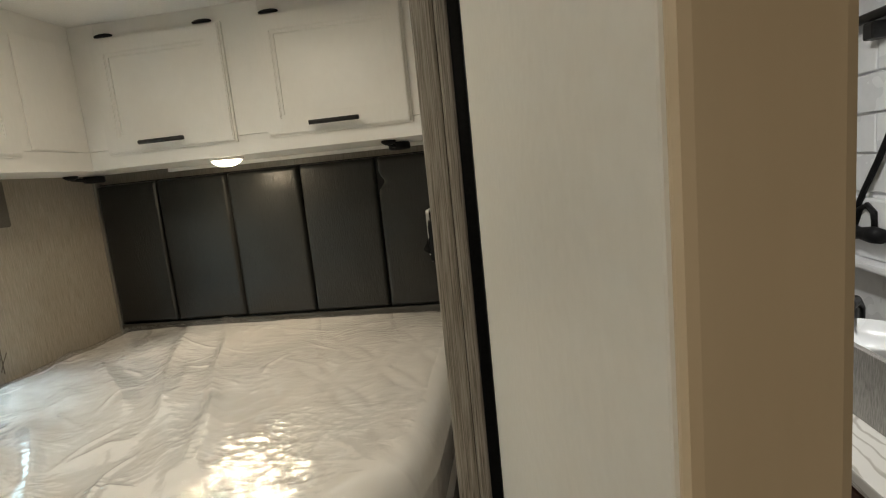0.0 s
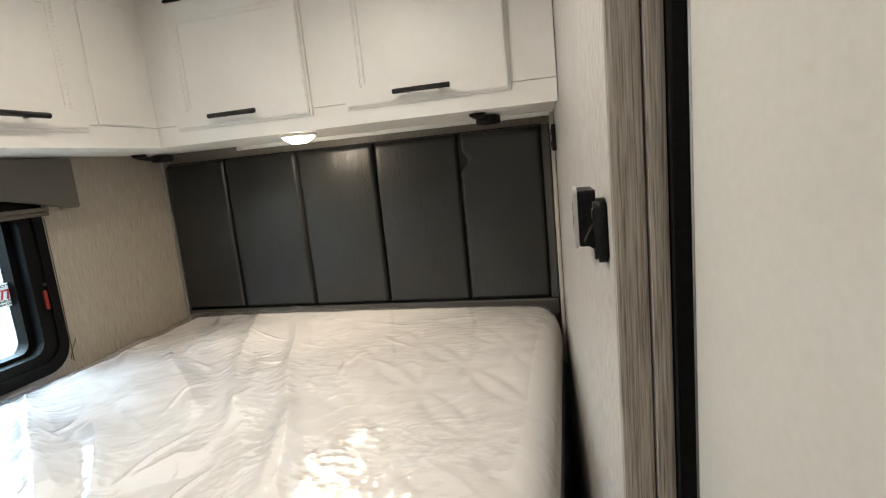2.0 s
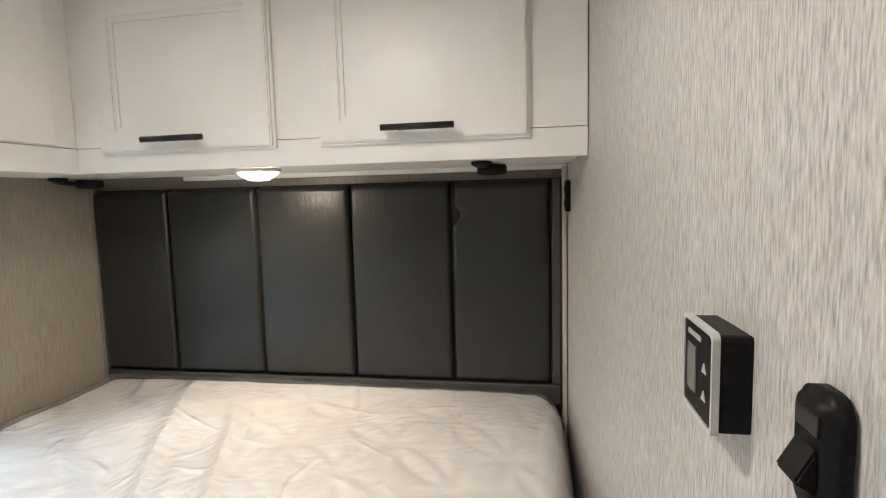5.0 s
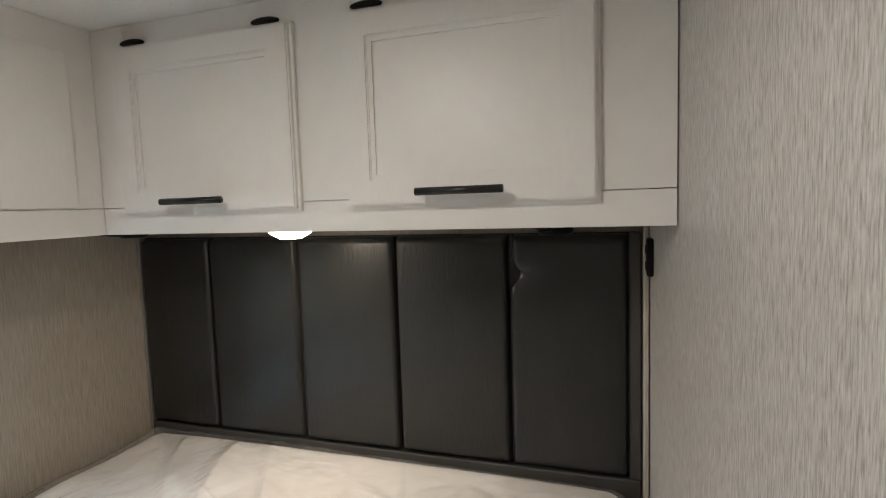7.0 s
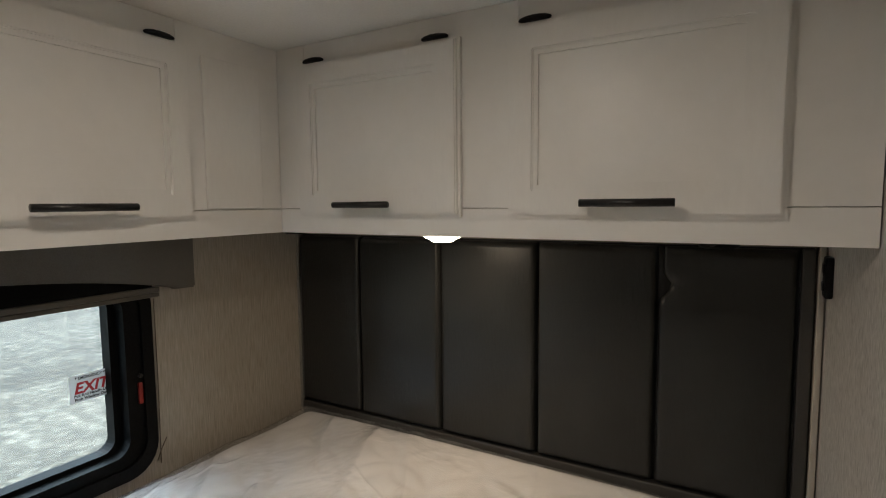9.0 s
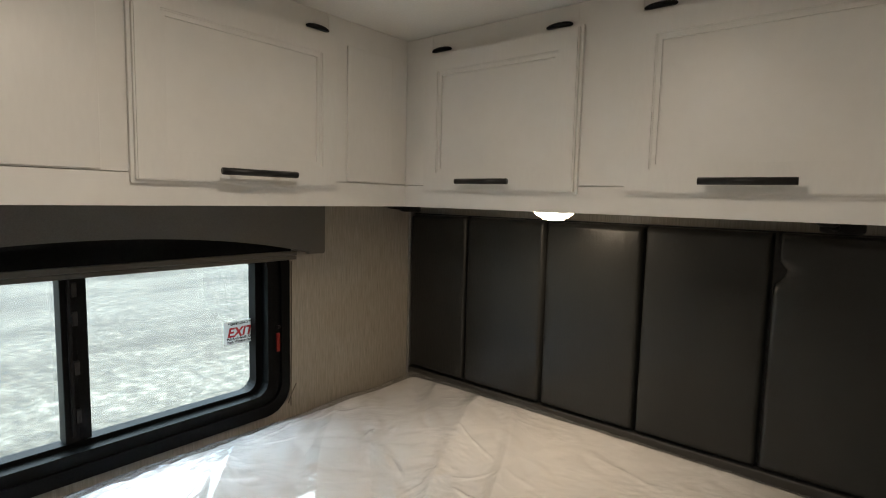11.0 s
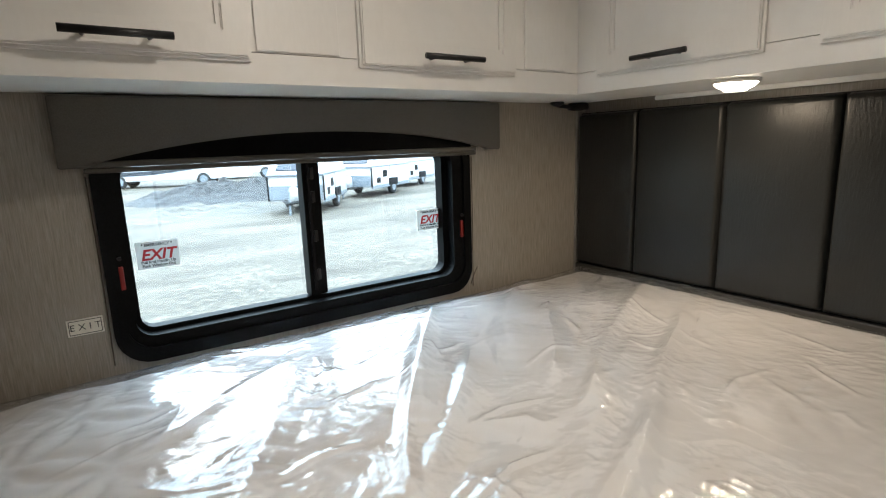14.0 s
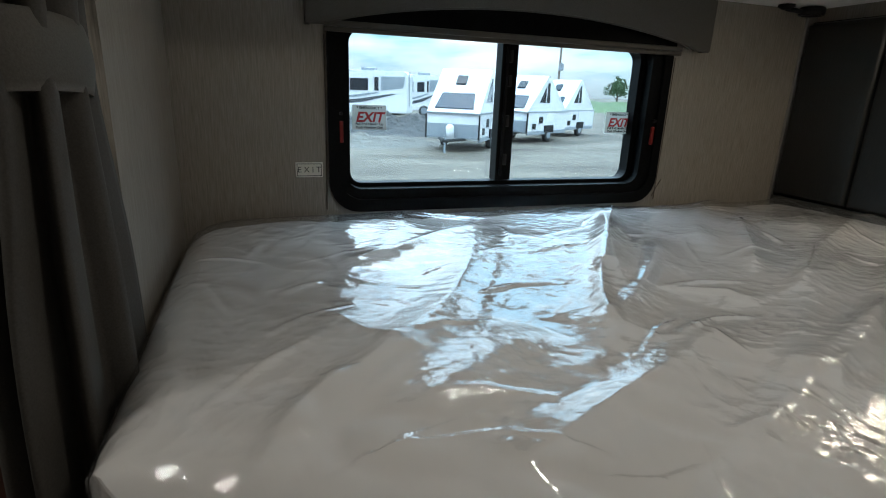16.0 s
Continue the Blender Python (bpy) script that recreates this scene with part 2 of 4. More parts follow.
def glowing(name, colour, strength):
    m, n, l, b = material(name)
    b.inputs["Base Color"].default_value = (0.85, 0.83, 0.8, 1)
    b.inputs["Emission Color"].default_value = (*colour, 1)
    b.inputs["Emission Strength"].default_value = strength
    b.inputs["Roughness"].default_value = 0.35
    return m


lens_glow = glowing("lit_lamp_lens", (1.0, 0.86, 0.66), 9.0)

# marble worktop
marble, n, l, b = material("white_marble_laminate")
mw = n.new("ShaderNodeTexWave")
mw.inputs["Scale"].default_value, mw.inputs["Distortion"].default_value, mw.inputs["Detail"].default_value = 3.0, 14.0, 4.0
l.new(ramp(n, l, mw.outputs["Fac"], [(0.0, (0.45, 0.42, 0.38)), (0.12, (0.74, 0.72, 0.69))]), b.inputs["Base Color"])
b.inputs["Roughness"].default_value = 0.3

# outdoors
gravel, n, l, b = material("pale_gravel_ground")
g1 = noise_tex(n, l, 6.0, (1, 1, 1), 10.0, 0.78)
g2 = noise_tex(n, l, 0.45, (1, 0.35, 1), 8.0, 0.65)
g3 = n.new("ShaderNodeTexVoronoi")
g3.inputs["Scale"].default_value = 14.0
gco = n.new("ShaderNodeTexCoord")
l.new(gco.outputs["Object"], g3.inputs["Vector"])
stone = ramp(n, l, g1.outputs["Fac"], [(0.33, (0.022, 0.018, 0.012)), (0.50, (0.074, 0.060, 0.042)), (0.65, (0.20, 0.172, 0.132))])
broad = ramp(n, l, g2.outputs["Fac"], [(0.40, (0.42, 0.38, 0.32)), (0.58, (1.0, 1.0, 1.0))])
l.new(mix(n, l, stone, broad, 1.0, "MULTIPLY"), b.inputs["Base Color"])
b.inputs["Roughness"].default_value = 0.85
bump(n, l, b, mix(n, l, g1.outputs["Fac"], g3.outputs["Distance"], 0.5), 0.8, 0.03)
heap_mat = two_scale("dark_crushed_stone", (0.008, 0.008, 0.009), (0.062, 0.061, 0.060), 0.9, 5.0, 1.0, (1, 1, 1), 0.9, 0, 0.1)
pale_heap_mat = two_scale("pale_crushed_stone", (0.05, 0.046, 0.039), (0.15, 0.137, 0.118), 0.9, 6.0, 1.0, (1, 1, 1), 0.9, 0, 0.1)
grass_mat = two_scale("green_grass", (0.028, 0.05, 0.016), (0.06, 0.095, 0.03), 0.9, 8.0, 0.3, (1, 1, 1), 0.6, 0, 0.05)
leaf_mat = two_scale("dark_green_leaves", (0.02, 0.045, 0.014), (0.05, 0.09, 0.03), 0.8, 30.0, 2.0)
bark_mat = two_scale("brown_bark", (0.05, 0.04, 0.03), (0.10, 0.08, 0.06), 0.9, 20.0, 2.0, (1, 1, 0.3), 0.5)
rv_white = two_scale("white_fibreglass", (0.48, 0.49, 0.50), (0.54, 0.55, 0.56), 0.3, 4.0, 0.5, (1, 1, 1), 0.02)
rv_silver = two_scale("silver_grey_panel", (0.17, 0.195, 0.22), (0.22, 0.245, 0.27), 0.32, 4.0, 0.6, (1, 1, 1), 0.02, 0.2)
rv_grey = two_scale("dark_grey_graphics", (0.028, 0.034, 0.042), (0.045, 0.052, 0.062), 0.35, 4.0, 0.6, (1, 1, 1), 0.02)
rv_glass = two_scale("tinted_glass", (0.012, 0.014, 0.018), (0.02, 0.023, 0.028), 0.08, 4.0, 0.6, (1, 1, 1), 0.0)
rv_blue_glass = two_scale("sky_tinted_glass", (0.02, 0.028, 0.04), (0.035, 0.045, 0.06), 0.08, 4.0, 0.6, (1, 1, 1), 0.0)
for m in (rv_blue_glass, rv_glass):
    m.node_tree.nodes["Principled BSDF"].inputs["Specular IOR Level"].default_value = 0.2
tyre_mat = two_scale("tyre_rubber", (0.012, 0.012, 0.012), (0.022, 0.022, 0.022), 0.8, 60.0, 4.0)
pole_mat = two_scale("weathered_pole", (0.10, 0.085, 0.07), (0.17, 0.15, 0.13), 0.9, 20.0, 2.0, (1, 1, 0.1), 0.3)

# ---- building helpers ----
ORIGIN = {}


def thing(name, at, label="", category="", group="", kind=""):
    """An empty at the base of a thing whose parts are given in world metres."""
    ob = new(name)
    ob.empty_display_size = 0.05
    ob.location = at
    ORIGIN[ob] = Vector(at)
    return tagged(ob, label, category, group, kind)


def local_thing(name, m, label="", category="", group="", kind=""):
    """The same, with parts given in the thing's own metres, set down at the pose m."""
    ob = new(name)
    ob.matrix_basis = m
    ORIGIN[ob] = Vector((0, 0, 0))
    return tagged(ob, label, category, group, kind)


def finish(bm, name, mat, smooth):
    me = bpy.data.meshes.new(name)
    bm.to_mesh(me)
    bm.free()
    me.materials.append(mat)
    if smooth:
        for p in me.polygons:
            p.use_smooth = True
    return me


def part(name, bm, mat, parent, label="", smooth=False):
    o = ORIGIN[parent]
    bmesh.ops.translate(bm, verts=bm.verts, vec=-o)
    ob = new(name, finish(bm, name, mat, smooth))
    ob.parent = parent
    ORIGIN[ob] = o
    return tagged(ob, label)


def solid(name, bm, mat, label="", category="", kind="", group="", smooth=False, at=None):
    """A thing of one mesh, with its origin at its base."""
    vs = np.array([v.co for v in bm.verts])
    o = Vector(at) if at else Vector((*(vs.min(0) + vs.max(0))[:2] / 2, vs[:, 2].min()))
    bmesh.ops.translate(bm, verts=bm.verts, vec=-o)
    ob = new(name, finish(bm, name, mat, smooth))
    ob.location = o
    ORIGIN[ob] = o
    return tagged(ob, label, category, group, kind)


def box(x0, x1, y0, y1, z0, z1, bevel=0.0, segs=2, bm=None):
    bm2 = bmesh.new()
    bmesh.ops.create_cube(bm2, size=1.0)
    for v in bm2.verts:
        v.co = ((x0 + x1) / 2 + v.co.x * (x1 - x0), (y0 + y1) / 2 + v.co.y * (y1 - y0), (z0 + z1) / 2 + v.co.z * (z1 - z0))
    if bevel:
        bmesh.ops.bevel(bm2, geom=bm2.edges[:], offset=bevel, segments=segs, affect="EDGES", profile=0.6)
    if bm is None:
        return bm2
    join(bm, bm2)
    return bm


def join(bm, other):
    me = bpy.data.meshes.new("tmp")
    other.to_mesh(me)
    other.free()
    bm.from_mesh(me)
    bpy.data.meshes.remove(me)
    return bm


def tube(points, radius, sides=10, closed_ends=True):
    """A round bar along a line of points."""
    bm = bmesh.new()
    pts = [Vector(p) for p in points]
    rings = []
    for i, p in enumerate(pts):
        d = (pts[min(i + 1, len(pts) - 1)] - pts[max(i - 1, 0)]).normalized()
        side = d.cross(Vector((0, 0, 1)))
        if side.length < 0.1:
            side = d.cross(Vector((1, 0, 0)))
        side.normalize()
        up = side.cross(d)
        r = radius[i] if isinstance(radius, (list, tuple)) else radius
        rings.append([bm.verts.new(p + r * (math.cos(a) * side + math.sin(a) * up)) for a in (2 * math.pi * k / sides for k in range(sides))])
    for a, c in zip(rings, rings[1:]):
        for k in range(sides):
            bm.faces.new((a[k], a[(k + 1) % sides], c[(k + 1) % sides], c[k]))
    if closed_ends:
        bm.faces.new(rings[0][::-1])
        bm.faces.new(rings[-1])
    bmesh.ops.recalc_face_normals(bm, faces=bm.faces)
    return bm


def lathe(profile, centre, sides=28, flip=False):
    """A turned shape about the upright axis: (radius, height) pairs."""
    bm = bmesh.new()
    rings = [[bm.verts.new((centre[0] + r * math.cos(a), centre[1] + r * math.sin(a), centre[2] + h)) for a in (2 * math.pi * k / sides for k in range(sides))] for r, h in profile]
    for a, c in zip(rings, rings[1:]):
        for k in range(sides):
            bm.faces.new((a[k], a[(k + 1) % sides], c[(k + 1) % sides], c[k]))
    bm.faces.new(rings[0])
    bm.faces.new(rings[-1])
    bmesh.ops.recalc_face_normals(bm, faces=bm.faces)
    return bm


def slab(outline, axis, a0, a1, bevel=0.0):
    """A flat shape with thickness: outline in the two other axes, a0 to a1 along axis."""
    bm = bmesh.new()

    def at(p, a):
        return {"x": (a, p[0], p[1]), "y": (p[0], a, p[1]), "z": (p[0], p[1], a)}[axis]
    lo = [bm.verts.new(at(p, a0)) for p in outline]
    hi = [bm.verts.new(at(p, a1)) for p in outline]
    bm.faces.new(lo)
    bm.faces.new(hi)
    for i in range(len(outline)):
        j = (i + 1) % len(outline)
        bm.faces.new((lo[i], lo[j], hi[j], hi[i]))
    bmesh.ops.recalc_face_normals(bm, faces=bm.faces)
    if bevel:
        bmesh.ops.bevel(bm, geom=[e for e in bm.edges if len(e.link_faces) == 2 and e.calc_face_angle(0) > 0.6], offset=bevel, segments=2, affect="EDGES")
    return bm


def rounded(u0, u1, v0, v1, r, steps=6):
    out = []
    for cu, cv, a0 in ((u1 - r, v1 - r, 0), (u0 + r, v1 - r, 90), (u0 + r, v0 + r, 180), (u1 - r, v0 + r, 270)):
        for k in range(steps + 1):
            a = radians(a0 + 90 * k / steps)
            out.append((cu + r * math.cos(a), cv + r * math.sin(a)))
    return out


def ring_slab(outer, inner, axis, a0, a1):
    """A frame: the shape between two outlines with the same number of corners, with thickness."""
    bm = bmesh.new()

    def at(p, a):
        return {"x": (a, p[0], p[1]), "y": (p[0], a, p[1]), "z": (p[0], p[1], a)}[axis]
    loops = [[bm.verts.new(at(p, a)) for p in o] for o, a in ((outer, a0), (outer, a1), (inner, a1), (inner, a0))]
    k = len(outer)
    for s in range(4):
        p, q = loops[s], loops[(s + 1) % 4]
        for i in range(k):
            j = (i + 1) % k
            bm.faces.new((p[i], p[j], q[j], q[i]))
    bmesh.ops.recalc_face_normals(bm, faces=bm.faces)
    return bm


def lettering(text, size, m, mat, parent, name="lettering", bold=0.0, slant=0.0, depth=0.0006):
    """Words as a flat mesh in the built-in font, centred on the pose m, reading along its x."""
    cu = bpy.data.curves.new("words", "FONT")
    cu.body, cu.size, cu.align_x, cu.align_y = text, size, "CENTER", "CENTER"
    cu.extrude, cu.offset, cu.shear = depth, bold, slant
    tmp = bpy.data.objects.new("words", cu)
    scene.collection.objects.link(tmp)
    me = bpy.data.meshes.new_from_object(tmp.evaluated_get(bpy.context.evaluated_depsgraph_get()))
    bpy.data.objects.remove(tmp)
    bpy.data.curves.remove(cu)
    me.transform(Matrix.Translation(-ORIGIN[parent]) @ m)
    me.materials.clear()
    me.materials.append(mat)
    ob = new(name, me)
    ob.parent = parent
    ORIGIN[ob] = ORIGIN[parent]
    return ob

# ---- setting ----
FLOOR, CEIL = -0.05, 1.925
X_OUT, Y_BACK = 2.90, -5.2

solid("floor", box(-0.06, X_OUT + 0.06, Y_BACK - 0.06, 0.12, FLOOR - 0.04, FLOOR), floor_mat, "grey wood-look vinyl floor", "floor", "structure")
solid("ceiling", box(-0.06, X_OUT + 0.06, Y_BACK - 0.06, 0.12, CEIL, CEIL + 0.05), ceiling_mat, "smooth off-white ceiling panel", "ceiling", "structure")
solid("wall_headboard", box(-0.06, X_OUT, 0.045, 0.085, FLOOR, CEIL), wall_paper_shaded, "fibre-print wall panel behind the headboard, shade in its colour", "wall", "structure")

# window wall with its opening
WY0, WY1, WZ0, WZ1 = -1.655, -0.590, 0.815, 1.315
bm = bmesh.new()
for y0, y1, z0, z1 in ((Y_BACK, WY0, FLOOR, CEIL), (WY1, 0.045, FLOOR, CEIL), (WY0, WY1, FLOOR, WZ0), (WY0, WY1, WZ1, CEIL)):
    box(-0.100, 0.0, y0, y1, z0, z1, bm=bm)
solid("wall_window", bm, wall_paper_shaded, "fibre-print wall panel round the window, shade in its colour", "wall", "structure")

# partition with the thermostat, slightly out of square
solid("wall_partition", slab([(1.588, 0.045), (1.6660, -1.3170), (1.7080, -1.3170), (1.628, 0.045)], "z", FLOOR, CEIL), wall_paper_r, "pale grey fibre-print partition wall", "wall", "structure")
solid("wall_foot", box(0.0, 0.60, -2.125, -2.080, FLOOR, CEIL), wall_paper_shaded, "partition wall at the bed's foot, shade in its colour", "wall", "structure")
solid("wall_back", box(-0.055, X_OUT, Y_BACK - 0.05, Y_BACK, FLOOR, CEIL), wall_paper_shaded, "plain end wall in the shaded panel colour", "wall", "structure")
solid("wall_outer", box(X_OUT, X_OUT + 0.05, Y_BACK, 0.045, FLOOR, CEIL), wall_paper_shaded, "plain outer wall in the shaded panel colour", "wall", "structure")
bm = box(2.50, X_OUT, -1.405, -1.365, FLOOR, CEIL)
box(1.7345, 2.50, -1.405, -1.365, 1.87, CEIL, bm=bm)
solid("wall_bath_front", bm, wall_paper_r, "pale grey wall round the bathroom doorway", "wall", "structure")

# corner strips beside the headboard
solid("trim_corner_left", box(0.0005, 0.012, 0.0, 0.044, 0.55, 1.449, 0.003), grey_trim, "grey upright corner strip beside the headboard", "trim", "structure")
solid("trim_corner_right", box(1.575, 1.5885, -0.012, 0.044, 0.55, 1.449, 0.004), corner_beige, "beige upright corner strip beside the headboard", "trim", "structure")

# weathered post and jamb that end the partition
post = thing("door_post", (1.70, -1.33, FLOOR), "weathered grey wood-grain door post with a groove", "door post", kind="structure")
part("face_board", box(1.6640, 1.6970, -1.3400, -1.3175, FLOOR, CEIL, 0.006), trim_wood, post)
part("groove_strip", box(1.6975, 1.7160, -1.3480, -1.3175, FLOOR, CEIL, 0.004), trim_wood, post)
part("jamb", box(1.7165, 1.7330, -1.3620, -1.3175, FLOOR, CEIL, 0.003), black_rubber, post, "black rubber-faced door jamb")

# bathroom door, standing open
DOOR_TURN = math.degrees(math.atan2(-0.611, 0.0780))
door = local_thing("door_1", pose(1.7340, -1.3630, 0, 0, 0, DOOR_TURN), "off-white bathroom door with a tan edge, standing open", "door", kind="structure")
part("panel", box(0.0, 0.6085, 0.0, 0.033, FLOOR + 0.012, 1.865, 0.0015), door_white, door)
part("edge_band", box(0.6090, 0.6160, 0.0, 0.033, FLOOR + 0.012, 1.865, 0.003), tan_edge, door, "bare tan wood edge")
part("hinge", tube([(-0.004, 0.006, 0.3), (-0.004, 0.006, 0.38)], 0.005), black_metal, door)
part("hinge", tube([(-0.004, 0.006, 1.5), (-0.004, 0.006, 1.58)], 0.005), black_metal, door)

# ---- window ----
GX = -0.066
win = thing("window_1", (GX, -1.125, 0.78), "black-framed sliding caravan window with rounded corners", "window", kind="structure")
outer = rounded(-1.690, -0.560, 0.782, 1.345, 0.085)
mid = rounded(-1.660, -0.590, 0.818, 1.312, 0.066)
inner = rounded(-1.640, -0.632, 0.848, 1.290, 0.045)
part("window_frame", ring_slab(outer, mid, "x", -0.004, 0.014), black_rubber, win)
part("window_frame", ring_slab(rounded(-1.662, -0.588, 0.816, 1.314, 0.066), inner, "x", -0.103, 0.004), black_rubber, win)
part("window_frame", ring_slab(rounded(-1.642, -0.630, 0.846, 1.292, 0.045), rounded(-1.625, -0.652, 0.860, 1.285, 0.034), "x", -0.072, -0.034), black_rubber, win)
part("meeting_stile", box(-0.070, -0.024, -1.162, -1.130, 0.862, 1.287, 0.002), black_rubber, win)
part("meeting_stile", box(-0.074, -0.034, -1.1295, -1.104, 0.862, 1.287, 0.002), black_rubber, win)
part("interlock", box(-0.0235, -0.017, -1.150, -1.141, 0.88, 1.27, 0.002), black_plastic, win)
for zc in (0.93, 1.05, 1.17, 1.24):
    part("latch", box(-0.0235, -0.014, -1.1405, -1.129, zc - 0.017, zc + 0.017, 0.002), black_metal, win)
for y0, y1 in ((-1.635, -1.150), (-1.112, -0.645)):
    pane = part("pane", box(GX - 0.002, GX + 0.002, y0, y1, 0.856, 1.288), glass, win)
    pane.visible_shadow = False
for y in (-1.655, -0.600):
    h = part("release_handle", box(0.0045, 0.013, y - 0.0055, y + 0.0055, 0.982, 1.042, 0.003), red_plastic, win, "red emergency release handle")
    part("pivot", tube([(0.006, y, 1.062), (0.018, y, 1.062)], 0.005), black_metal, h)


def exit_sticker(y):
    s = thing("exit_sticker", (GX + 0.003, y, 1.013), "white emergency exit sticker with red lettering on the glass", "sticker", "exit stickers on the window")
    part("sheet", box(GX + 0.0025, GX + 0.0035, y - 0.051, y + 0.051, 1.013, 1.085), paper_white, s)
    face = GX + 0.0045
    lettering("EXIT", 0.040, pose(face, y, 1.049, 90, 0, 90), ink_red, s, "red_words", 0.0012, 0.25, 0.0003)
    lettering("* EMERGENCY *", 0.0105, pose(face, y, 1.0765, 90, 0, 90), ink_black, s, "black_words", 0.0003, 0, 0.0003)
    lettering("Pull Red Handle Up", 0.0105, pose(face, y, 1.0305, 90, 0, 90), ink_black, s, "black_words", 0.0003, 0, 0.0003)
    lettering("Push Window Out", 0.0105, pose(face, y, 1.0205, 90, 0, 90), ink_black, s, "black_words", 0.0003, 0, 0.0003)


exit_sticker(-1.562)
exit_sticker(-0.690)

sign = thing("exit_sign", (0.0, -1.744, 0.884), "small ivory EXIT plate with dark lettering on the wall", "sign")
part("plate", box(0.0002, 0.004, -1.783, -1.708, 0.885, 0.927, 0.0012), ivory_plastic, sign)
part("border", ring_slab(rounded(-1.7795, -1.7115, 0.8885, 0.9235, 0.001, 1), rounded(-1.7779, -1.7131, 0.8901, 0.9219, 0.001, 1), "x", 0.0040, 0.0046), ink_black, sign)
lettering("E X I T", 0.0225, pose(0.0046, -1.7455, 0.906, 90, 0, 90), ink_black, sign, "dark_words")

# ---- valance, shade and cords ----
VX, VY0, VY1 = 0.044, -1.746, -0.442
val = thing("window_valance", (0.03, -1.1, 1.27), "taupe padded window valance with an arched lower edge", "valance")
outline = [(VY0, 1.448), (VY0, 1.285), (VY0 + 0.065, 1.287)]
for k in range(25):
    u = k / 24
    outline.append((-1.675 + u * 1.160, 1.294 + 0.066 * (1 - (2 * u - 1) ** 2) ** 0.9))
outline += [(VY1 - 0.065, 1.289), (VY1, 1.287), (VY1, 1.448)]
part("front_board", slab(outline, "x", VX - 0.016, VX, 0.004), valance_cloth, val)
part("side_return", box(0.0005, VX - 0.0165, VY0, VY0 + 0.014, 1.286, 1.4475, 0.002), valance_cloth, val)
part("side_return", box(0.0005, VX - 0.0165, VY1 - 0.014, VY1, 1.288, 1.4475, 0.002), valance_cloth, val)

shade = thing("roller_shade", (0.03, -1.13, 1.268), "rolled-up black window shade with a dark bronze bottom bar", "window shade")
part("roll", tube([(0.0145, -1.69, 1.415), (0.0145, -0.545, 1.415)], 0.012, 18), black_rubber, shade, smooth=True)
part("cloth", box(0.0125, 0.014, -1.68, -0.555, 1.300, 1.410), black_rubber, shade)
part("bottom_bar", box(0.0155, 0.026, -1.698, -0.540, 1.285, 1.300, 0.003), bronze_bar, shade)
part("lower_lip", box(0.0150, 0.024, -1.698, -0.540, 1.272, 1.2845, 0.003), bronze_bar, shade)

for y in (-1.6965, -0.548):
    solid("shade_cord", tube([(0.006, y, 1.266), (0.005, y + 0.001, 1.05), (0.004, y - 0.002, 0.79)], 0.0016, 6), bare_wire, "thin brown shade guide cord beside the window", "cord", group="shade cords")
solid("loose_wire", tube([(0.004, -0.560, 0.80), (0.010, -0.552, 0.83), (0.012, -0.535, 0.862)], 0.0014, 6), bare_wire, "short loose wire end by the window corner", "wire")

# ---- overhead cabinets ----


def handle(parent, a, b, out):
    """A square-section bar pull from a to b, standing off its door by out."""
    a, b, out = Vector(a), Vector(b), Vector(out)
    d = (b - a).normalized()
    h = part("handle", join(tube([a + out, b + out], 0.0072, 12), tube([a + d * 0.035 + out, a + d * 0.035], 0.0045, 10)), black_metal, parent, "black bar pull", True)
    part("standoff", tube([b - d * 0.035 + out, b - d * 0.035], 0.0045, 10), black_metal, h, "", True)
    return h


def cap(parent, centre, along_x):
    """The low black hood of a lift hinge on top of a door."""
    bm = bmesh.new()
    bmesh.ops.create_uvsphere(bm, u_segments=20, v_segments=10, radius=1.0)
    bmesh.ops.delete(bm, geom=[v for v in bm.verts if v.co.z < -0.35], context="VERTS")
    sx, sy = (0.034, 0.012) if along_x else (0.012, 0.034)
    for v in bm.verts:
        v.co = (centre[0] + v.co.x * sx, centre[1] + v.co.y * sy, centre[2] + v.co.z * 0.008)
    bmesh.ops.holes_fill(bm, edges=bm.edges)
    return part("hinge_hood", bm, black_plastic, parent, "black hinge hood", True)


DZ0, DZ1, RAIL = 1.499, 1.868, 0.050


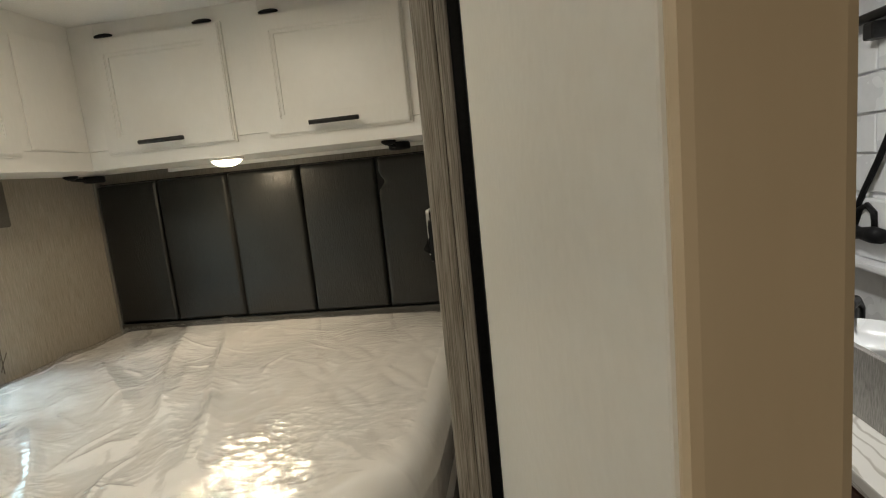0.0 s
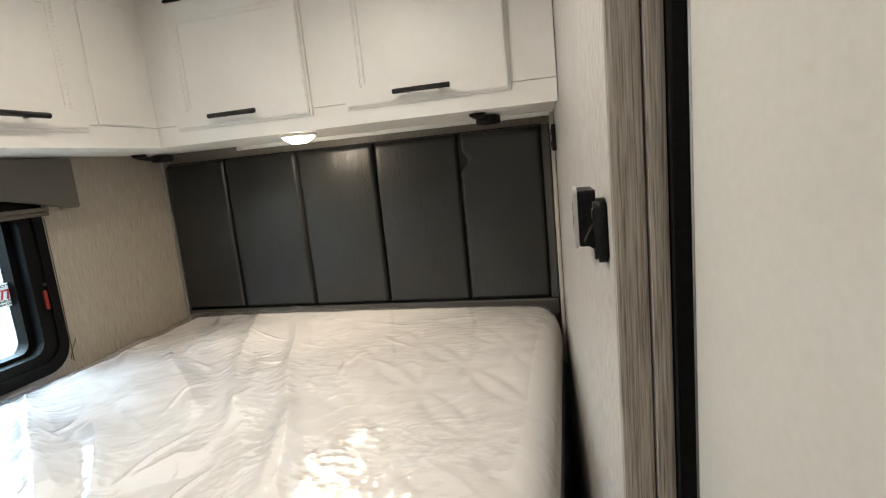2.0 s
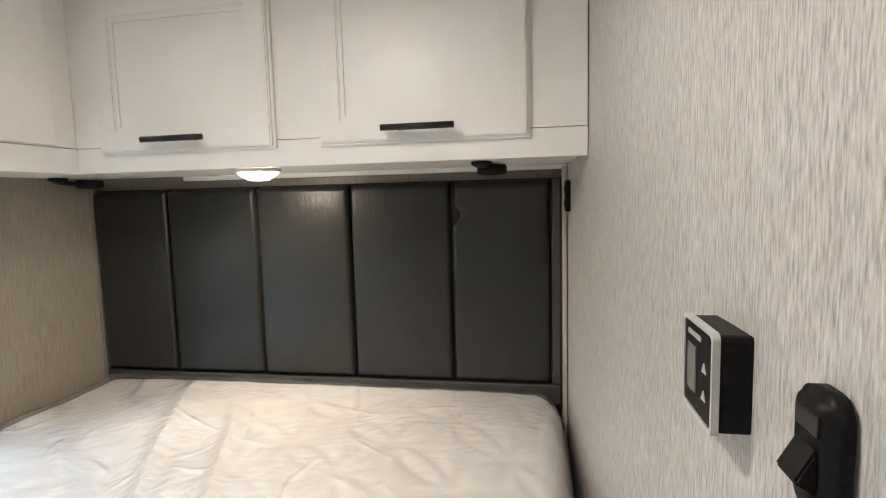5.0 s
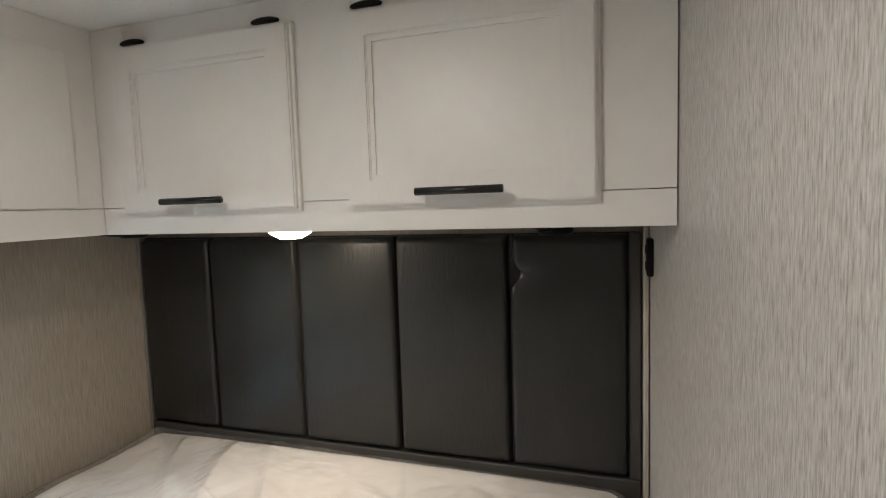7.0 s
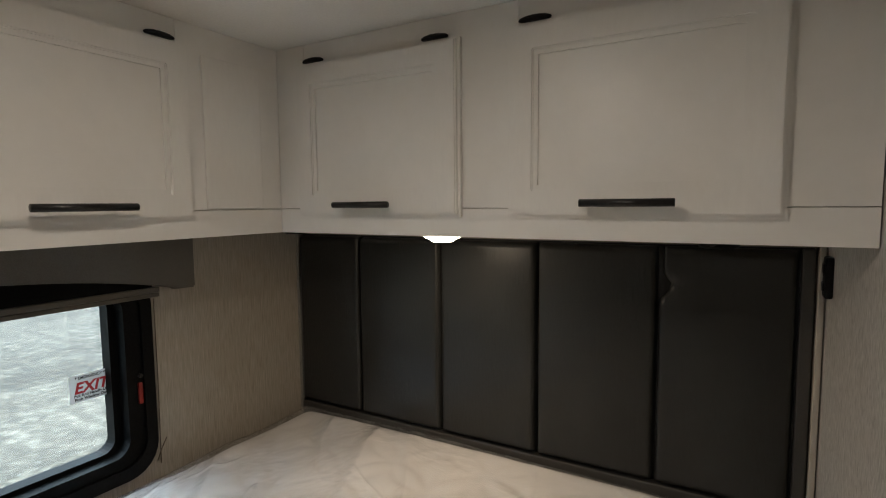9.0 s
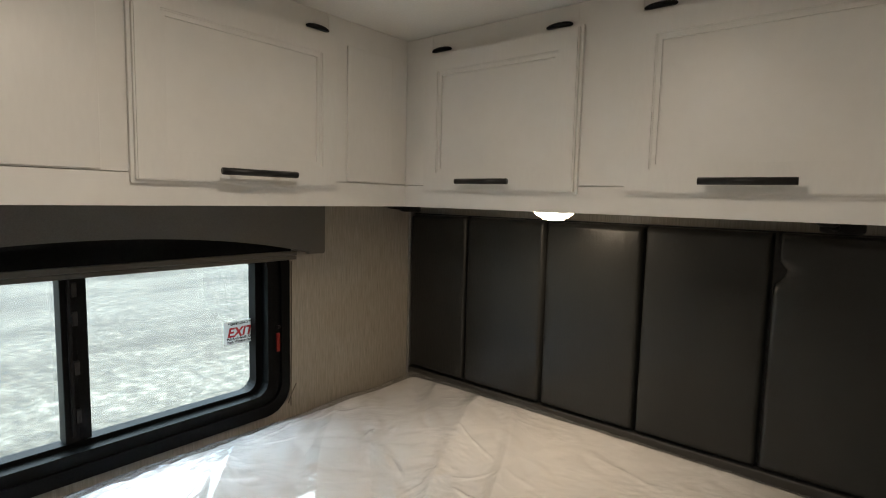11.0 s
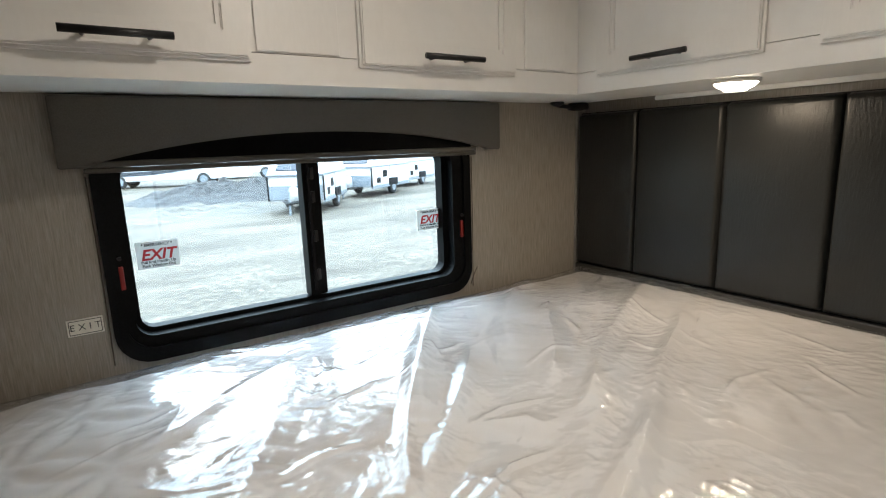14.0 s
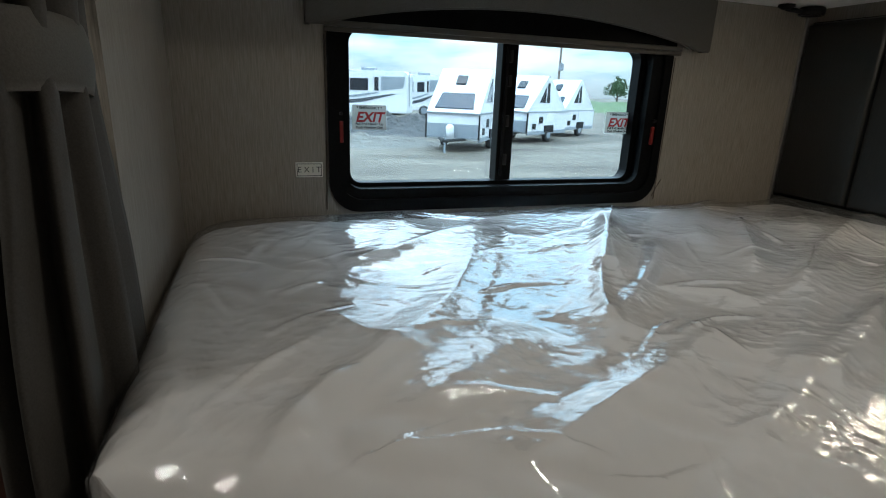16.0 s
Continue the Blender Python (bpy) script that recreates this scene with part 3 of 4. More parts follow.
def door_front(parent, u0, u1, axis, back, front):
    """A framed cabinet door: four rails mitred into one frame, a stepped bead and a sunken panel."""
    s = 1 if front > back else -1
    bm = ring_slab(rounded(u0, u1, DZ0, DZ1, 0.002, 1), rounded(u0 + RAIL, u1 - RAIL, DZ0 + RAIL, DZ1 - RAIL, 0.001, 1), axis, back, front)
    bmesh.ops.bevel(bm, geom=[e for e in bm.edges if e.calc_face_angle(0) > 1.2], offset=0.003, segments=2, affect="EDGES")
    d = part("door", bm, white_paint, parent)
    part("edge_bead", ring_slab(rounded(u0 - 0.006, u1 + 0.006, DZ0 - 0.006, DZ1 + 0.006, 0.002, 1), rounded(u0 + 0.01, u1 - 0.01, DZ0 + 0.01, DZ1 - 0.01, 0.001, 1), axis, back, back + s * 0.009), white_paint, d)
    part("bead", ring_slab(rounded(u0 + RAIL, u1 - RAIL, DZ0 + RAIL, DZ1 - RAIL, 0.001, 1), rounded(u0 + RAIL + 0.009, u1 - RAIL - 0.009, DZ0 + RAIL + 0.009, DZ1 - RAIL - 0.009, 0.001, 1), axis, back + s * 0.002, front - s * 0.005), white_paint, d)
    lo, hi = sorted((back + s * 0.001, front - s * 0.0095))
    b = (u0 + RAIL - 0.002, u1 - RAIL + 0.002, DZ0 + RAIL - 0.002, DZ1 - RAIL + 0.002)
    bmp = box(b[0], b[1], lo, hi, b[2], b[3]) if axis == "y" else box(lo, hi, b[0], b[1], b[2], b[3])
    part("panel", bmp, white_rail, d)
    return d


CY = -0.390   # face of the cabinet over the headboard
CX = 0.352    # face of the cabinet over the window
cab = thing("overhead_cabinet", (0.95, -0.17, 1.45), "white overhead cabinet with two lift-up doors above the headboard", "cabinet")
part("bottom_rail", box(CX - 0.017, 1.6105, CY, CY + 0.018, 1.450, 1.5120, 0.001), white_rail, cab)
for x0, x1 in ((CX - 0.017, 0.447), (0.882, 1.028), (1.470, 1.6105)):
    part("stile", box(x0, x1, CY + 0.001, CY + 0.018, 1.5135, 1.9245, 0.001), white_rail, cab)
part("top_rail", box(0.4475, 0.8815, CY + 0.002, CY + 0.018, 1.862, 1.9245), white_rail, cab)
part("top_rail", box(1.0285, 1.4695, CY + 0.002, CY + 0.018, 1.862, 1.9245), white_rail, cab)
part("underside", box(CX + 0.0006, 1.600, CY + 0.0185, 0.044, 1.4555, 1.468), white_rail, cab)
part("carcass", box(CX + 0.0006, 1.600, 0.028, 0.044, 1.469, 1.9245), white_paint, cab)
part("light_rail", box(CX + 0.0006, 1.599, 0.014, 0.027, 1.440, 1.4552, 0.002), white_rail, cab)
for u0, u1, h0, h1, caps in ((0.436, 0.894, 0.581, 0.739, (0.489, 0.840)), (1.016, 1.484, 1.169, 1.330, (1.066, 1.430))):
    d = door_front(cab, u0, u1, "y", CY - 0.0005, CY - 0.0205)
    handle(d, (h0, CY - 0.0205, 1.522), (h1, CY - 0.0205, 1.522), (0, -0.034, 0))
    for c in caps:
        cap(d, (c, CY - 0.011, 1.878), True)

side = thing("overhead_cabinet", (0.14, -1.2, 1.45), "white overhead cabinet with two lift-up doors above the window", "cabinet")
part("bottom_rail", box(CX - 0.018, CX, -2.079, CY - 0.0005, 1.450, 1.5120, 0.001), white_rail, side)
for y0, y1 in ((-2.079, -1.839), (-1.403, -1.123), (-0.675, CY - 0.0005)):
    part("stile", box(CX - 0.018, CX - 0.001, y0, y1, 1.5135, 1.9245, 0.001), white_rail, side)
for y0, y1 in ((-1.8385, -1.4035), (-1.1225, -0.6755)):
    part("top_rail", box(CX - 0.018, CX - 0.002, y0, y1, 1.862, 1.9245), white_rail, side)
part("filler_panel", box(CX - 0.0005, CX + 0.005, -1.372, -1.187, 1.516, 1.9235, 0.002), white_paint, side)
part("filler_panel", box(CX - 0.0005, CX + 0.005, -0.617, -0.455, 1.516, 1.862, 0.002), white_paint, side)
part("underside", box(0.0005, CX - 0.0185, -2.079, 0.012, 1.4555, 1.468), white_rail, side)
part("corner_underside", box(CX - 0.018, CX + 0.0003, CY + 0.0185, 0.012, 1.4555, 1.468), white_rail, side)
part("carcass", box(0.0005, 0.012, -2.079, 0.026, 1.469, 1.9245), white_paint, side)
for u0, u1, h0, h1, caps in ((-1.135, -0.663, -0.988, -0.810, (-1.078, -0.718)), (-1.851, -1.391, -1.708, -1.534, (-1.795, -1.446))):
    d = door_front(side, u0, u1, "x", CX + 0.0005, CX + 0.0205)
    handle(d, (CX + 0.0205, h0, 1.522), (CX + 0.0205, h1, 1.522), (0.037, 0, 0))
    for c in caps:
        cap(d, (CX + 0.011, c, 1.878), False)

# ---- lamps ----


def puck(name, x, y, z, r, label, glow):
    t = thing(name, (x, y, z), label, "lamp")
    part("base_ring", lathe([(r, 0.0), (r, -0.006), (r * 0.94, -0.009), (r * 0.9, -0.009), (r * 0.9, 0.0)], (x, y, z)), white_rail, t, "", True)
    part("lens", lathe([(r * 0.89, -0.005), (r * 0.88, -0.011), (r * 0.74, -0.019), (r * 0.5, -0.026), (r * 0.46, -0.029), (r * 0.05, -0.031)], (x, y, z)), glow, t, "lit frosted lens", True)
    return t


puck("under_cabinet_light", 0.76, -0.235, 1.4550, 0.060, "round lit puck light under the white cabinet", lens_glow)
puck("ceiling_light", 1.02, -1.22, CEIL - 0.0005, 0.085, "round lit ceiling light above the bed", lens_glow)
puck("ceiling_light", 1.25, -3.0, CEIL - 0.0005, 0.085, "round lit ceiling light in the gangway", lens_glow)
puck("ceiling_light", 2.2, -0.8, CEIL - 0.0005, 0.075, "round lit ceiling light in the bathroom", lens_glow)


def reading_lamp(x, y, dx, dy):
    """A low black swivel lamp: a mounting plate, a stub arm and a shallow drum head."""
    z = 1.4545
    t = thing("reading_lamp", (x, y, z), "small black swivel reading lamp under the white cabinet", "lamp", "reading lamps over the bed")
    part("mount", lathe([(0.026, 0), (0.026, -0.007), (0.018, -0.012), (0.012, -0.016), (0.002, -0.016)], (x, y, z)), black_plastic, t, "", True)
    part("arm", tube([(x, y, z - 0.012), (x + dx * 0.5, y + dy * 0.5, z - 0.018), (x + dx, y + dy, z - 0.018)], 0.0075, 10), black_plastic, t, "", True)
    part("head", lathe([(0.036, -0.004), (0.040, -0.010), (0.040, -0.026), (0.036, -0.031), (0.030, -0.031), (0.028, -0.027), (0.002, -0.027)], (x + dx, y + dy, z)), black_plastic, t, "", True)


reading_lamp(1.365, -0.225, 0.020, 0.085)
reading_lamp(0.055, -0.165, 0.020, 0.095)
reading_lamp(0.080, -2.020, 0.085, 0.020)

# ---- headboard ----
hb = thing("headboard", (0.78, 0.02, 0.70), "charcoal vinyl headboard with five padded upright panels", "headboard")
part("backing", box(0.013, 1.572, 0.024, 0.0445, 0.60, 1.416, 0.004), vinyl, hb)
SEAMS = (0.016, 0.293, 0.612, 0.928, 1.247, 1.543)
HZ0, HZ1 = 0.797, 1.412


def padded(x0, x1, pinch):
    bm = bmesh.new()
    nu, nv = 40, 60
    grid = []
    for j in range(nv + 1):
        v = j / nv
        row = []
        for i in range(nu + 1):
            u = i / nu
            eu, ev = min(u, 1 - u) * (x1 - x0), min(v, 1 - v) * (HZ1 - HZ0)
            puff = (1 - max(0, 1 - eu / 0.010) ** 2.0) * (1 - max(0, 1 - ev / 0.010) ** 2.0)
            z = HZ0 + v * (HZ1 - HZ0)
            x = x0 + 0.0012 + u * (x1 - x0 - 0.0024)
            y = 0.022 - 0.027 * puff - 0.006 * math.sin(math.pi * u) * math.sin(math.pi * v)
            y += 0.0016 * noise.noise((x * 9, 1.3, z * 6)) * puff
            if pinch:
                k = math.exp(-((z - 1.309) / 0.022) ** 2) * (1 - u) ** 6
                x += 0.024 * k + (0.008 if z > 1.318 else 0.0) * (1 - u) ** 5
                y += 0.014 * k
            row.append(bm.verts.new((x, y, z)))
        grid.append(row)
    for j in range(nv):
        for i in range(nu):
            bm.faces.new((grid[j][i], grid[j][i + 1], grid[j + 1][i + 1], grid[j + 1][i]))
    rim = [e for e in bm.edges if e.is_boundary]
    ext = bmesh.ops.extrude_edge_only(bm, edges=rim)
    for v in ext["geom"]:
        if isinstance(v, bmesh.types.BMVert):
            v.co.y = 0.0238
    bmesh.ops.recalc_face_normals(bm, faces=bm.faces)
    return bm


for k in range(5):
    p = part("padded_panel", padded(SEAMS[k], SEAMS[k + 1], k == 4), vinyl, hb, "", True)
part("bottom_border", box(0.014, 1.570, -0.003, 0.0235, 0.735, 0.7955, 0.005), vinyl_border, hb, "taupe vinyl border")
part("side_border", box(1.545, 1.572, 0.002, 0.0235, 0.796, 1.416, 0.005), vinyl_border, hb, "taupe vinyl border")

# ---- fittings on the partition ----


def on_wall(y):
    """x of the partition's face at y."""
    return 1.588 + (0.045 - y) * 0.0573


usb = thing("power_socket", (1.59, -0.05, 1.32), "small black power socket beside the headboard", "socket")
part("plate", box(1.580, 1.5955, -0.075, -0.025, 1.318, 1.405, 0.006), black_plastic, usb)
part("port", box(1.577, 1.5805, -0.062, -0.038, 1.332, 1.352, 0.002), black_metal, usb)
part("port", box(1.577, 1.5805, -0.062, -0.038, 1.370, 1.390, 0.002), black_metal, usb)

wx = on_wall(-1.125)
th = thing("thermostat", (wx, -1.125, 1.186), "black wall thermostat with a grey screen and silver edge", "thermostat")
part("body", box(wx - 0.022, wx + 0.004, -1.162, -1.088, 1.188, 1.264, 0.004), black_plastic, th)
part("bezel", ring_slab(rounded(-1.164, -1.086, 1.186, 1.266, 0.006), rounded(-1.1605, -1.0895, 1.1895, 1.2625, 0.005), "x", wx - 0.027, wx - 0.0215), silver_edge, th, "thin silver edge")
part("face", box(wx - 0.0265, wx - 0.0222, -1.160, -1.090, 1.190, 1.262, 0.002), black_plastic, th)
part("screen", box(wx - 0.0278, wx - 0.0268, -1.124, -1.102, 1.206, 1.244), screen_grey, th)
for z in (1.208, 1.230):
    part("button", slab([(-1.150, z), (-1.140, z), (-1.145, z + 0.008)], "x", wx - 0.0276, wx - 0.0268), silver_edge, th)
part("maker_mark", box(wx - 0.0276, wx - 0.0268, -1.136, -1.102, 1.252, 1.256), silver_edge, th)

wx = on_wall(-1.26)
sw = thing("wall_switch", (wx, -1.26, 1.188), "rounded black rocker switch on the partition wall", "switch")
part("housing", slab(rounded(-1.2800, -1.2400, 1.188, 1.262, 0.014), "x", wx - 0.014, wx + 0.003, 0.004), black_plastic, sw, "", True)
part("rocker", slab([(wx - 0.013, 1.204), (wx - 0.026, 1.212), (wx - 0.015, 1.232)], "y", -1.272, -1.248, 0.0015), black_plastic, sw)
part("nameplate", box(wx - 0.0155, wx - 0.0135, -1.272, -1.248, 1.238, 1.250, 0.001), black_metal, sw)

# ---- bed ----
BX0, BX1, BY0, BY1, TOP = 0.006, 1.574, -2.070, -0.012, 0.782
base = thing("bed_platform", (0.78, -1.03, FLOOR), "grey wood-grain bed platform box", "bed base")
part("body", slab([(0.004, -2.062), (1.022, -2.062), (1.550, -1.17), (1.572, -1.12), (1.572, 0.020), (0.004, 0.020)], "z", FLOOR, 0.520), bath_wood, base)


def right_edge(y):
    """x of the bed's aisle side: straight, then cut away diagonally towards the foot."""
    cut = BX1 - (-1.15 - y) * 0.585
    return np.where(y < -1.15, cut, BX1) - 0.02 * np.exp(-((y + 1.15) / 0.08) ** 2)


def mattress_height(x, y, plain=False):
    """Height of the quilted top: interlaced rings of stitching, drooping to rounded edges."""
    cell = 0.30
    stitch = np.zeros(x.shape)
    for ox, oy in ((0.0, 0.0), (0.5, 0.5)):
        cx, cy = (x + 0.07 * np.sin(4.3 * y + 2 * x)) / cell + ox, (y + 0.07 * np.sin(3.7 * x - 1.5 * y)) / cell + oy
        r = np.hypot(cx - np.floor(cx) - 0.5, cy - np.floor(cy) - 0.5) * cell
        stitch = np.maximum(stitch, 0.8 * np.exp(-((r - 0.145) / 0.014) ** 2) + 0.9 * np.exp(-((r - 0.145) / 0.048) ** 2))
    quilt = 0.003 - 0.0080 * stitch + 0.004 * np.sin(7.1 * x + 1.0) * np.sin(6.3 * y)
    quilt = np.where(plain, 0.004 * np.sin(7.1 * x + 1.0) * np.sin(6.3 * y), quilt)
    corner = 0.16
    dr = (right_edge(y) - x) * np.where(y < -1.15, 0.863, 1.0)
    dx = np.minimum(x - BX0, dr)
    dy = y - BY0
    qx, qy = np.maximum(corner - (x - BX0), 0), np.maximum(corner - dy, 0)
    d = np.where((qx > 0) & (qy > 0), corner - np.hypot(qx, qy), np.minimum(dx, dy))
    r = 0.085
    k = np.clip(1 - d / r, 0, 1)
    drop = r * (1 - np.sqrt(np.maximum(0, 1 - k ** 2.2)))
    k2 = np.clip(1 - (BY1 - y) / 0.03, 0, 1)
    drop = drop + 0.03 * (1 - np.sqrt(np.maximum(0, 1 - k2 ** 2.2)))
    sag = 0.012 * np.exp(-(d / 0.14))
    d = np.minimum(d, BY1 - y)
    return TOP + quilt * np.clip(d / 0.1, 0, 1) - drop - sag, d


# ridges in the plastic wrap: width, height, then the line that each one runs along
FOLDS = (
    (0.045, 0.020, (0.20, -1.29), (0.80, -1.62), (0.94, -1.73), (1.05, -1.84), (1.12, -1.88)),
    (0.034, 0.022, (0.04, -0.83), (0.70, -1.23), (0.97, -1.41)),
    (0.075, 0.024, (0.92, -1.14), (1.07, -1.40), (1.14, -1.56), (1.18, -1.69)),
    (0.040, 0.014, (0.50, -0.94), (0.83, -1.28), (0.94, -1.39)),
    (0.055, 0.016, (0.68, -0.53), (0.95, -1.00), (1.12, -1.30)),
    (0.038, 0.014, (0.98, -0.87), (1.15, -1.29), (1.19, -1.44)),
    (0.050, 0.015, (0.88, -1.48), (1.01, -1.65), (1.05, -1.70)),
    (0.030, 0.010, (0.90, -1.06), (0.84, -1.07), (0.81, -1.15)),
    (0.040, 0.010, (0.49, -1.73), (0.47, -1.61), (0.26, -1.32)),
    (0.035, 0.010, (0.74, -1.80), (0.85, -1.75), (0.95, -1.69)),
    (0.026, 0.009, (0.96, -1.78), (1.02, -1.83), (1.07, -1.87)),
    (0.040, 0.024, (0.08, -0.80), (0.51, -1.08), (0.76, -1.25)),
    (0.045, 0.020, (0.35, -0.50), (0.58, -0.75), (0.75, -0.93)),
    (0.038, 0.023, (0.44, -0.06), (0.47, -0.23), (0.75, -0.74), (0.87, -0.94)),
    (0.040, 0.025, (0.56, -0.03), (0.59, -0.12), (0.89, -0.71), (1.12, -1.20)),
    (0.050, 0.022, (0.08, -0.30), (0.11, -0.46), (0.39, -0.71), (0.59, -0.88)),
    (0.034, 0.012, (0.22, -0.03), (0.34, -0.24), (0.52, -0.48)),
    (0.045, 0.012, (0.05, -1.50), (0.30, -1.56), (0.52, -1.66)),
)


def to_line(x, y, line):
    best = np.full(x.shape, 9.0)
    along = np.zeros(x.shape)
    n = len(line) - 1
    for i, ((ax, ay), (bx, by)) in enumerate(zip(line, line[1:])):
        ux, uy = bx - ax, by - ay
        t = np.clip(((x - ax) * ux + (y - ay) * uy) / (ux * ux + uy * uy), 0, 1)
        d = np.hypot(x - ax - t * ux, y - ay - t * uy)
        along = np.where(d < best, (i + t) / n, along)
        best = np.minimum(best, d)
    return best, along


def film_height(x, y):
    h, d = mattress_height(x, y, True)
    lift = np.zeros(x.shape)
    for k, (w, tall, *line) in enumerate(FOLDS):
        dist, s = to_line(x + 0.012 * np.sin(9 * y + k), y + 0.012 * np.sin(8 * x + 2 * k), line)
        w = w * (1 + 0.35 * np.sin(5 * s + k))
        ends = np.clip(6 * s * (1.05 - s) + 0.1, 0, 1)
        lift += tall * (0.6 * np.maximum(0, 1 - dist / w) ** 1.3 + 0.4 * np.exp(-(dist / (1.9 * w)) ** 2)) * ends
    rng = np.random.RandomState(7)
    for k in range(120):
        cx, cy = rng.uniform(0.05, 1.5), rng.uniform(-1.95, -0.08)
        ang = rng.normal(-1.0, 0.55) if k % 3 else rng.uniform(0, 3.14)
        half = rng.uniform(0.03, 0.13)
        line = ((cx - half * math.cos(ang), cy - half * math.sin(ang)), (cx + half * 0.2 * math.sin(ang), cy), (cx + half * math.cos(ang), cy + half * math.sin(ang)))
        dist, s = to_line(x, y, line)
        calm = 0.45 if cx > 1.25 or cy > -0.35 else 1.0
        lift += rng.uniform(0.0015, 0.006) * calm * np.maximum(0, 1 - dist / rng.uniform(0.006, 0.016)) ** 1.5 * 4 * s * (1 - s)
    for k, (f, ang) in enumerate(((23.0, 0.55), (31.0, 1.25), (41.0, 2.3))):
        u = f * (x * math.cos(ang) + y * math.sin(ang)) + 5.2 * np.sin(4.1 * x + 3.3 * y + k) + 3.4 * np.sin(9.0 * y - 6.0 * x + 2 * k) + 1.4 * np.sin(23 * x + 17 * y * k)
        patch = np.clip(np.sin(3.3 * x + 2.1 * k) * np.sin(2.9 * y + k) + 0.45, 0, 1)
        lift += 0.0007 * (1 - np.abs(np.sin(u))) ** 4 * patch
    lift += 0.005 * (1 + np.sin(5.3 * x + 3.1 * y + 1.1 * np.sin(4.0 * y))) * np.clip(1.3 - x, 0, 1) + 0.003 * (1 + np.sin(9.1 * x - 6.2 * y + 1.6 * np.sin(3 * x)))
    gather = np.clip(1.15 - x, 0, 1) * np.exp(-np.maximum(BY1 - y, 0) / 0.035)
    lift += 0.014 * gather * np.abs(np.sin(11 * x + 1.2 * np.sin(9 * x))) ** 2
    beside = np.exp(-np.maximum(x - BX0, 0) / 0.04) * np.clip((BY1 - y) * 3, 0, 1)
    lift += 0.010 * beside * np.abs(np.sin(8.5 * y + 1.7 * np.sin(5 * y))) ** 3
    return h + 0.0055 + lift * np.clip(d / 0.03, 0.5, 1), d


def sheet(fn, nx, ny, skirt, grow=0.0):
    """A draped sheet over the bed's outline, with its edge carried down by skirt."""
    xs = BX0 - grow + (BX1 - BX0 + 2 * grow) * np.linspace(0, 1, nx)
    ys = BY0 - grow + (BY1 - BY0 + 2 * grow) * np.linspace(0, 1, ny)
    gx, gy = np.meshgrid(xs, ys, indexing="ij")
    # draw the corners of the grid in to the rounded outline
    r = 0.15
    mx, my = (BX0 + BX1) / 2, (BY0 + BY1) / 2
    hx, hy = xs[-1] - mx, ys[-1] - my
    u, v = (gx - mx) / hx, (gy - my) / hy
    kx, ky = np.maximum(np.abs(u) * hx - (hx - r), 0), np.maximum(np.abs(v) * hy - (hy - r), 0)
    big = np.maximum(kx, ky)
    rad = np.hypot(kx, ky)
    f = np.where((kx > 0) & (ky > 0), big / np.maximum(rad, 1e-9), 1.0)
    px = np.where((kx > 0) & (ky > 0), mx + np.sign(u) * (hx - r + kx * f), gx)
    py = np.where((kx > 0) & (ky > 0), my + np.sign(v) * (hy - r + ky * f), gy)
    px = xs[0] + (px - xs[0]) * (right_edge(py) + grow - xs[0]) / (xs[-1] - xs[0])
    h, d = fn(np.clip(px, BX0 + 1e-4, right_edge(py) - 1e-4), np.clip(py, BY0 + 1e-4, BY1 - 1e-4))
    verts = np.stack([px, py, h], -1).reshape(-1, 3)
    idx = np.arange(nx * ny).reshape(nx, ny)
    faces = np.stack([idx[:-1, :-1], idx[1:, :-1], idx[1:, 1:], idx[:-1, 1:]], -1).reshape(-1, 4)
    rim = np.concatenate([idx[:-1, 0], idx[-1, :-1], idx[:0:-1, -1], idx[0, :0:-1]])
    low = verts[rim].copy()
    low[:, 2] = skirt
    verts = np.concatenate([verts, low])
    k = np.arange(len(rim)) + nx * ny
    k2, rim2 = np.roll(k, -1), np.roll(rim, -1)
    faces = np.concatenate([faces, np.stack([rim, k, k2, rim2], -1)])
    return verts, faces


def sheet_thing(name, fn, nx, ny, skirt, grow, mat, label, category, parts):
    """A draped thing in two parts: its top and the side that hangs from the top's rim."""
    verts, faces = sheet(fn, nx, ny, skirt, grow)
    o = np.array((0.79, -1.04, skirt))
    t = thing(name, o, label, category)
    tops = (nx - 1) * (ny - 1)
    for pname, fs in zip(parts, (faces[:tops], faces[tops:])):
        used, inv = np.unique(fs, return_inverse=True)
        me = bpy.data.meshes.new(pname)
        me.from_pydata((verts[used] - o).tolist(), [], inv.reshape(fs.shape).tolist())
        me.materials.append(mat)
        for p in me.polygons:
            p.use_smooth = True
        ob = new(pname, me)
        ob.parent = t
        ORIGIN[ob] = ORIGIN[t]
    return t


sheet_thing("mattress", mattress_height, 150, 190, 0.521, 0.0, ticking, "white quilted mattress lying on the bed platform", "mattress", ("quilted_top", "side_border"))
sheet_thing("plastic_cover", film_height, 330, 420, 0.60, 0.004, film_mat, "clear crinkled plastic wrap over the white mattress", "plastic wrap", ("top_sheet", "side_sheet"))

# ---- curtain ----
cur = thing("curtain", (0.78, -2.118, 0.0), "taupe privacy curtain gathered with a tieback", "curtain")


def gathered(z):
    """Half widths of the gathered curtain at height z."""
    pull = math.exp(-((z - 1.15) / 0.20) ** 2)
    return 0.150 - 0.045 * pull, 0.055 - 0.008 * pull


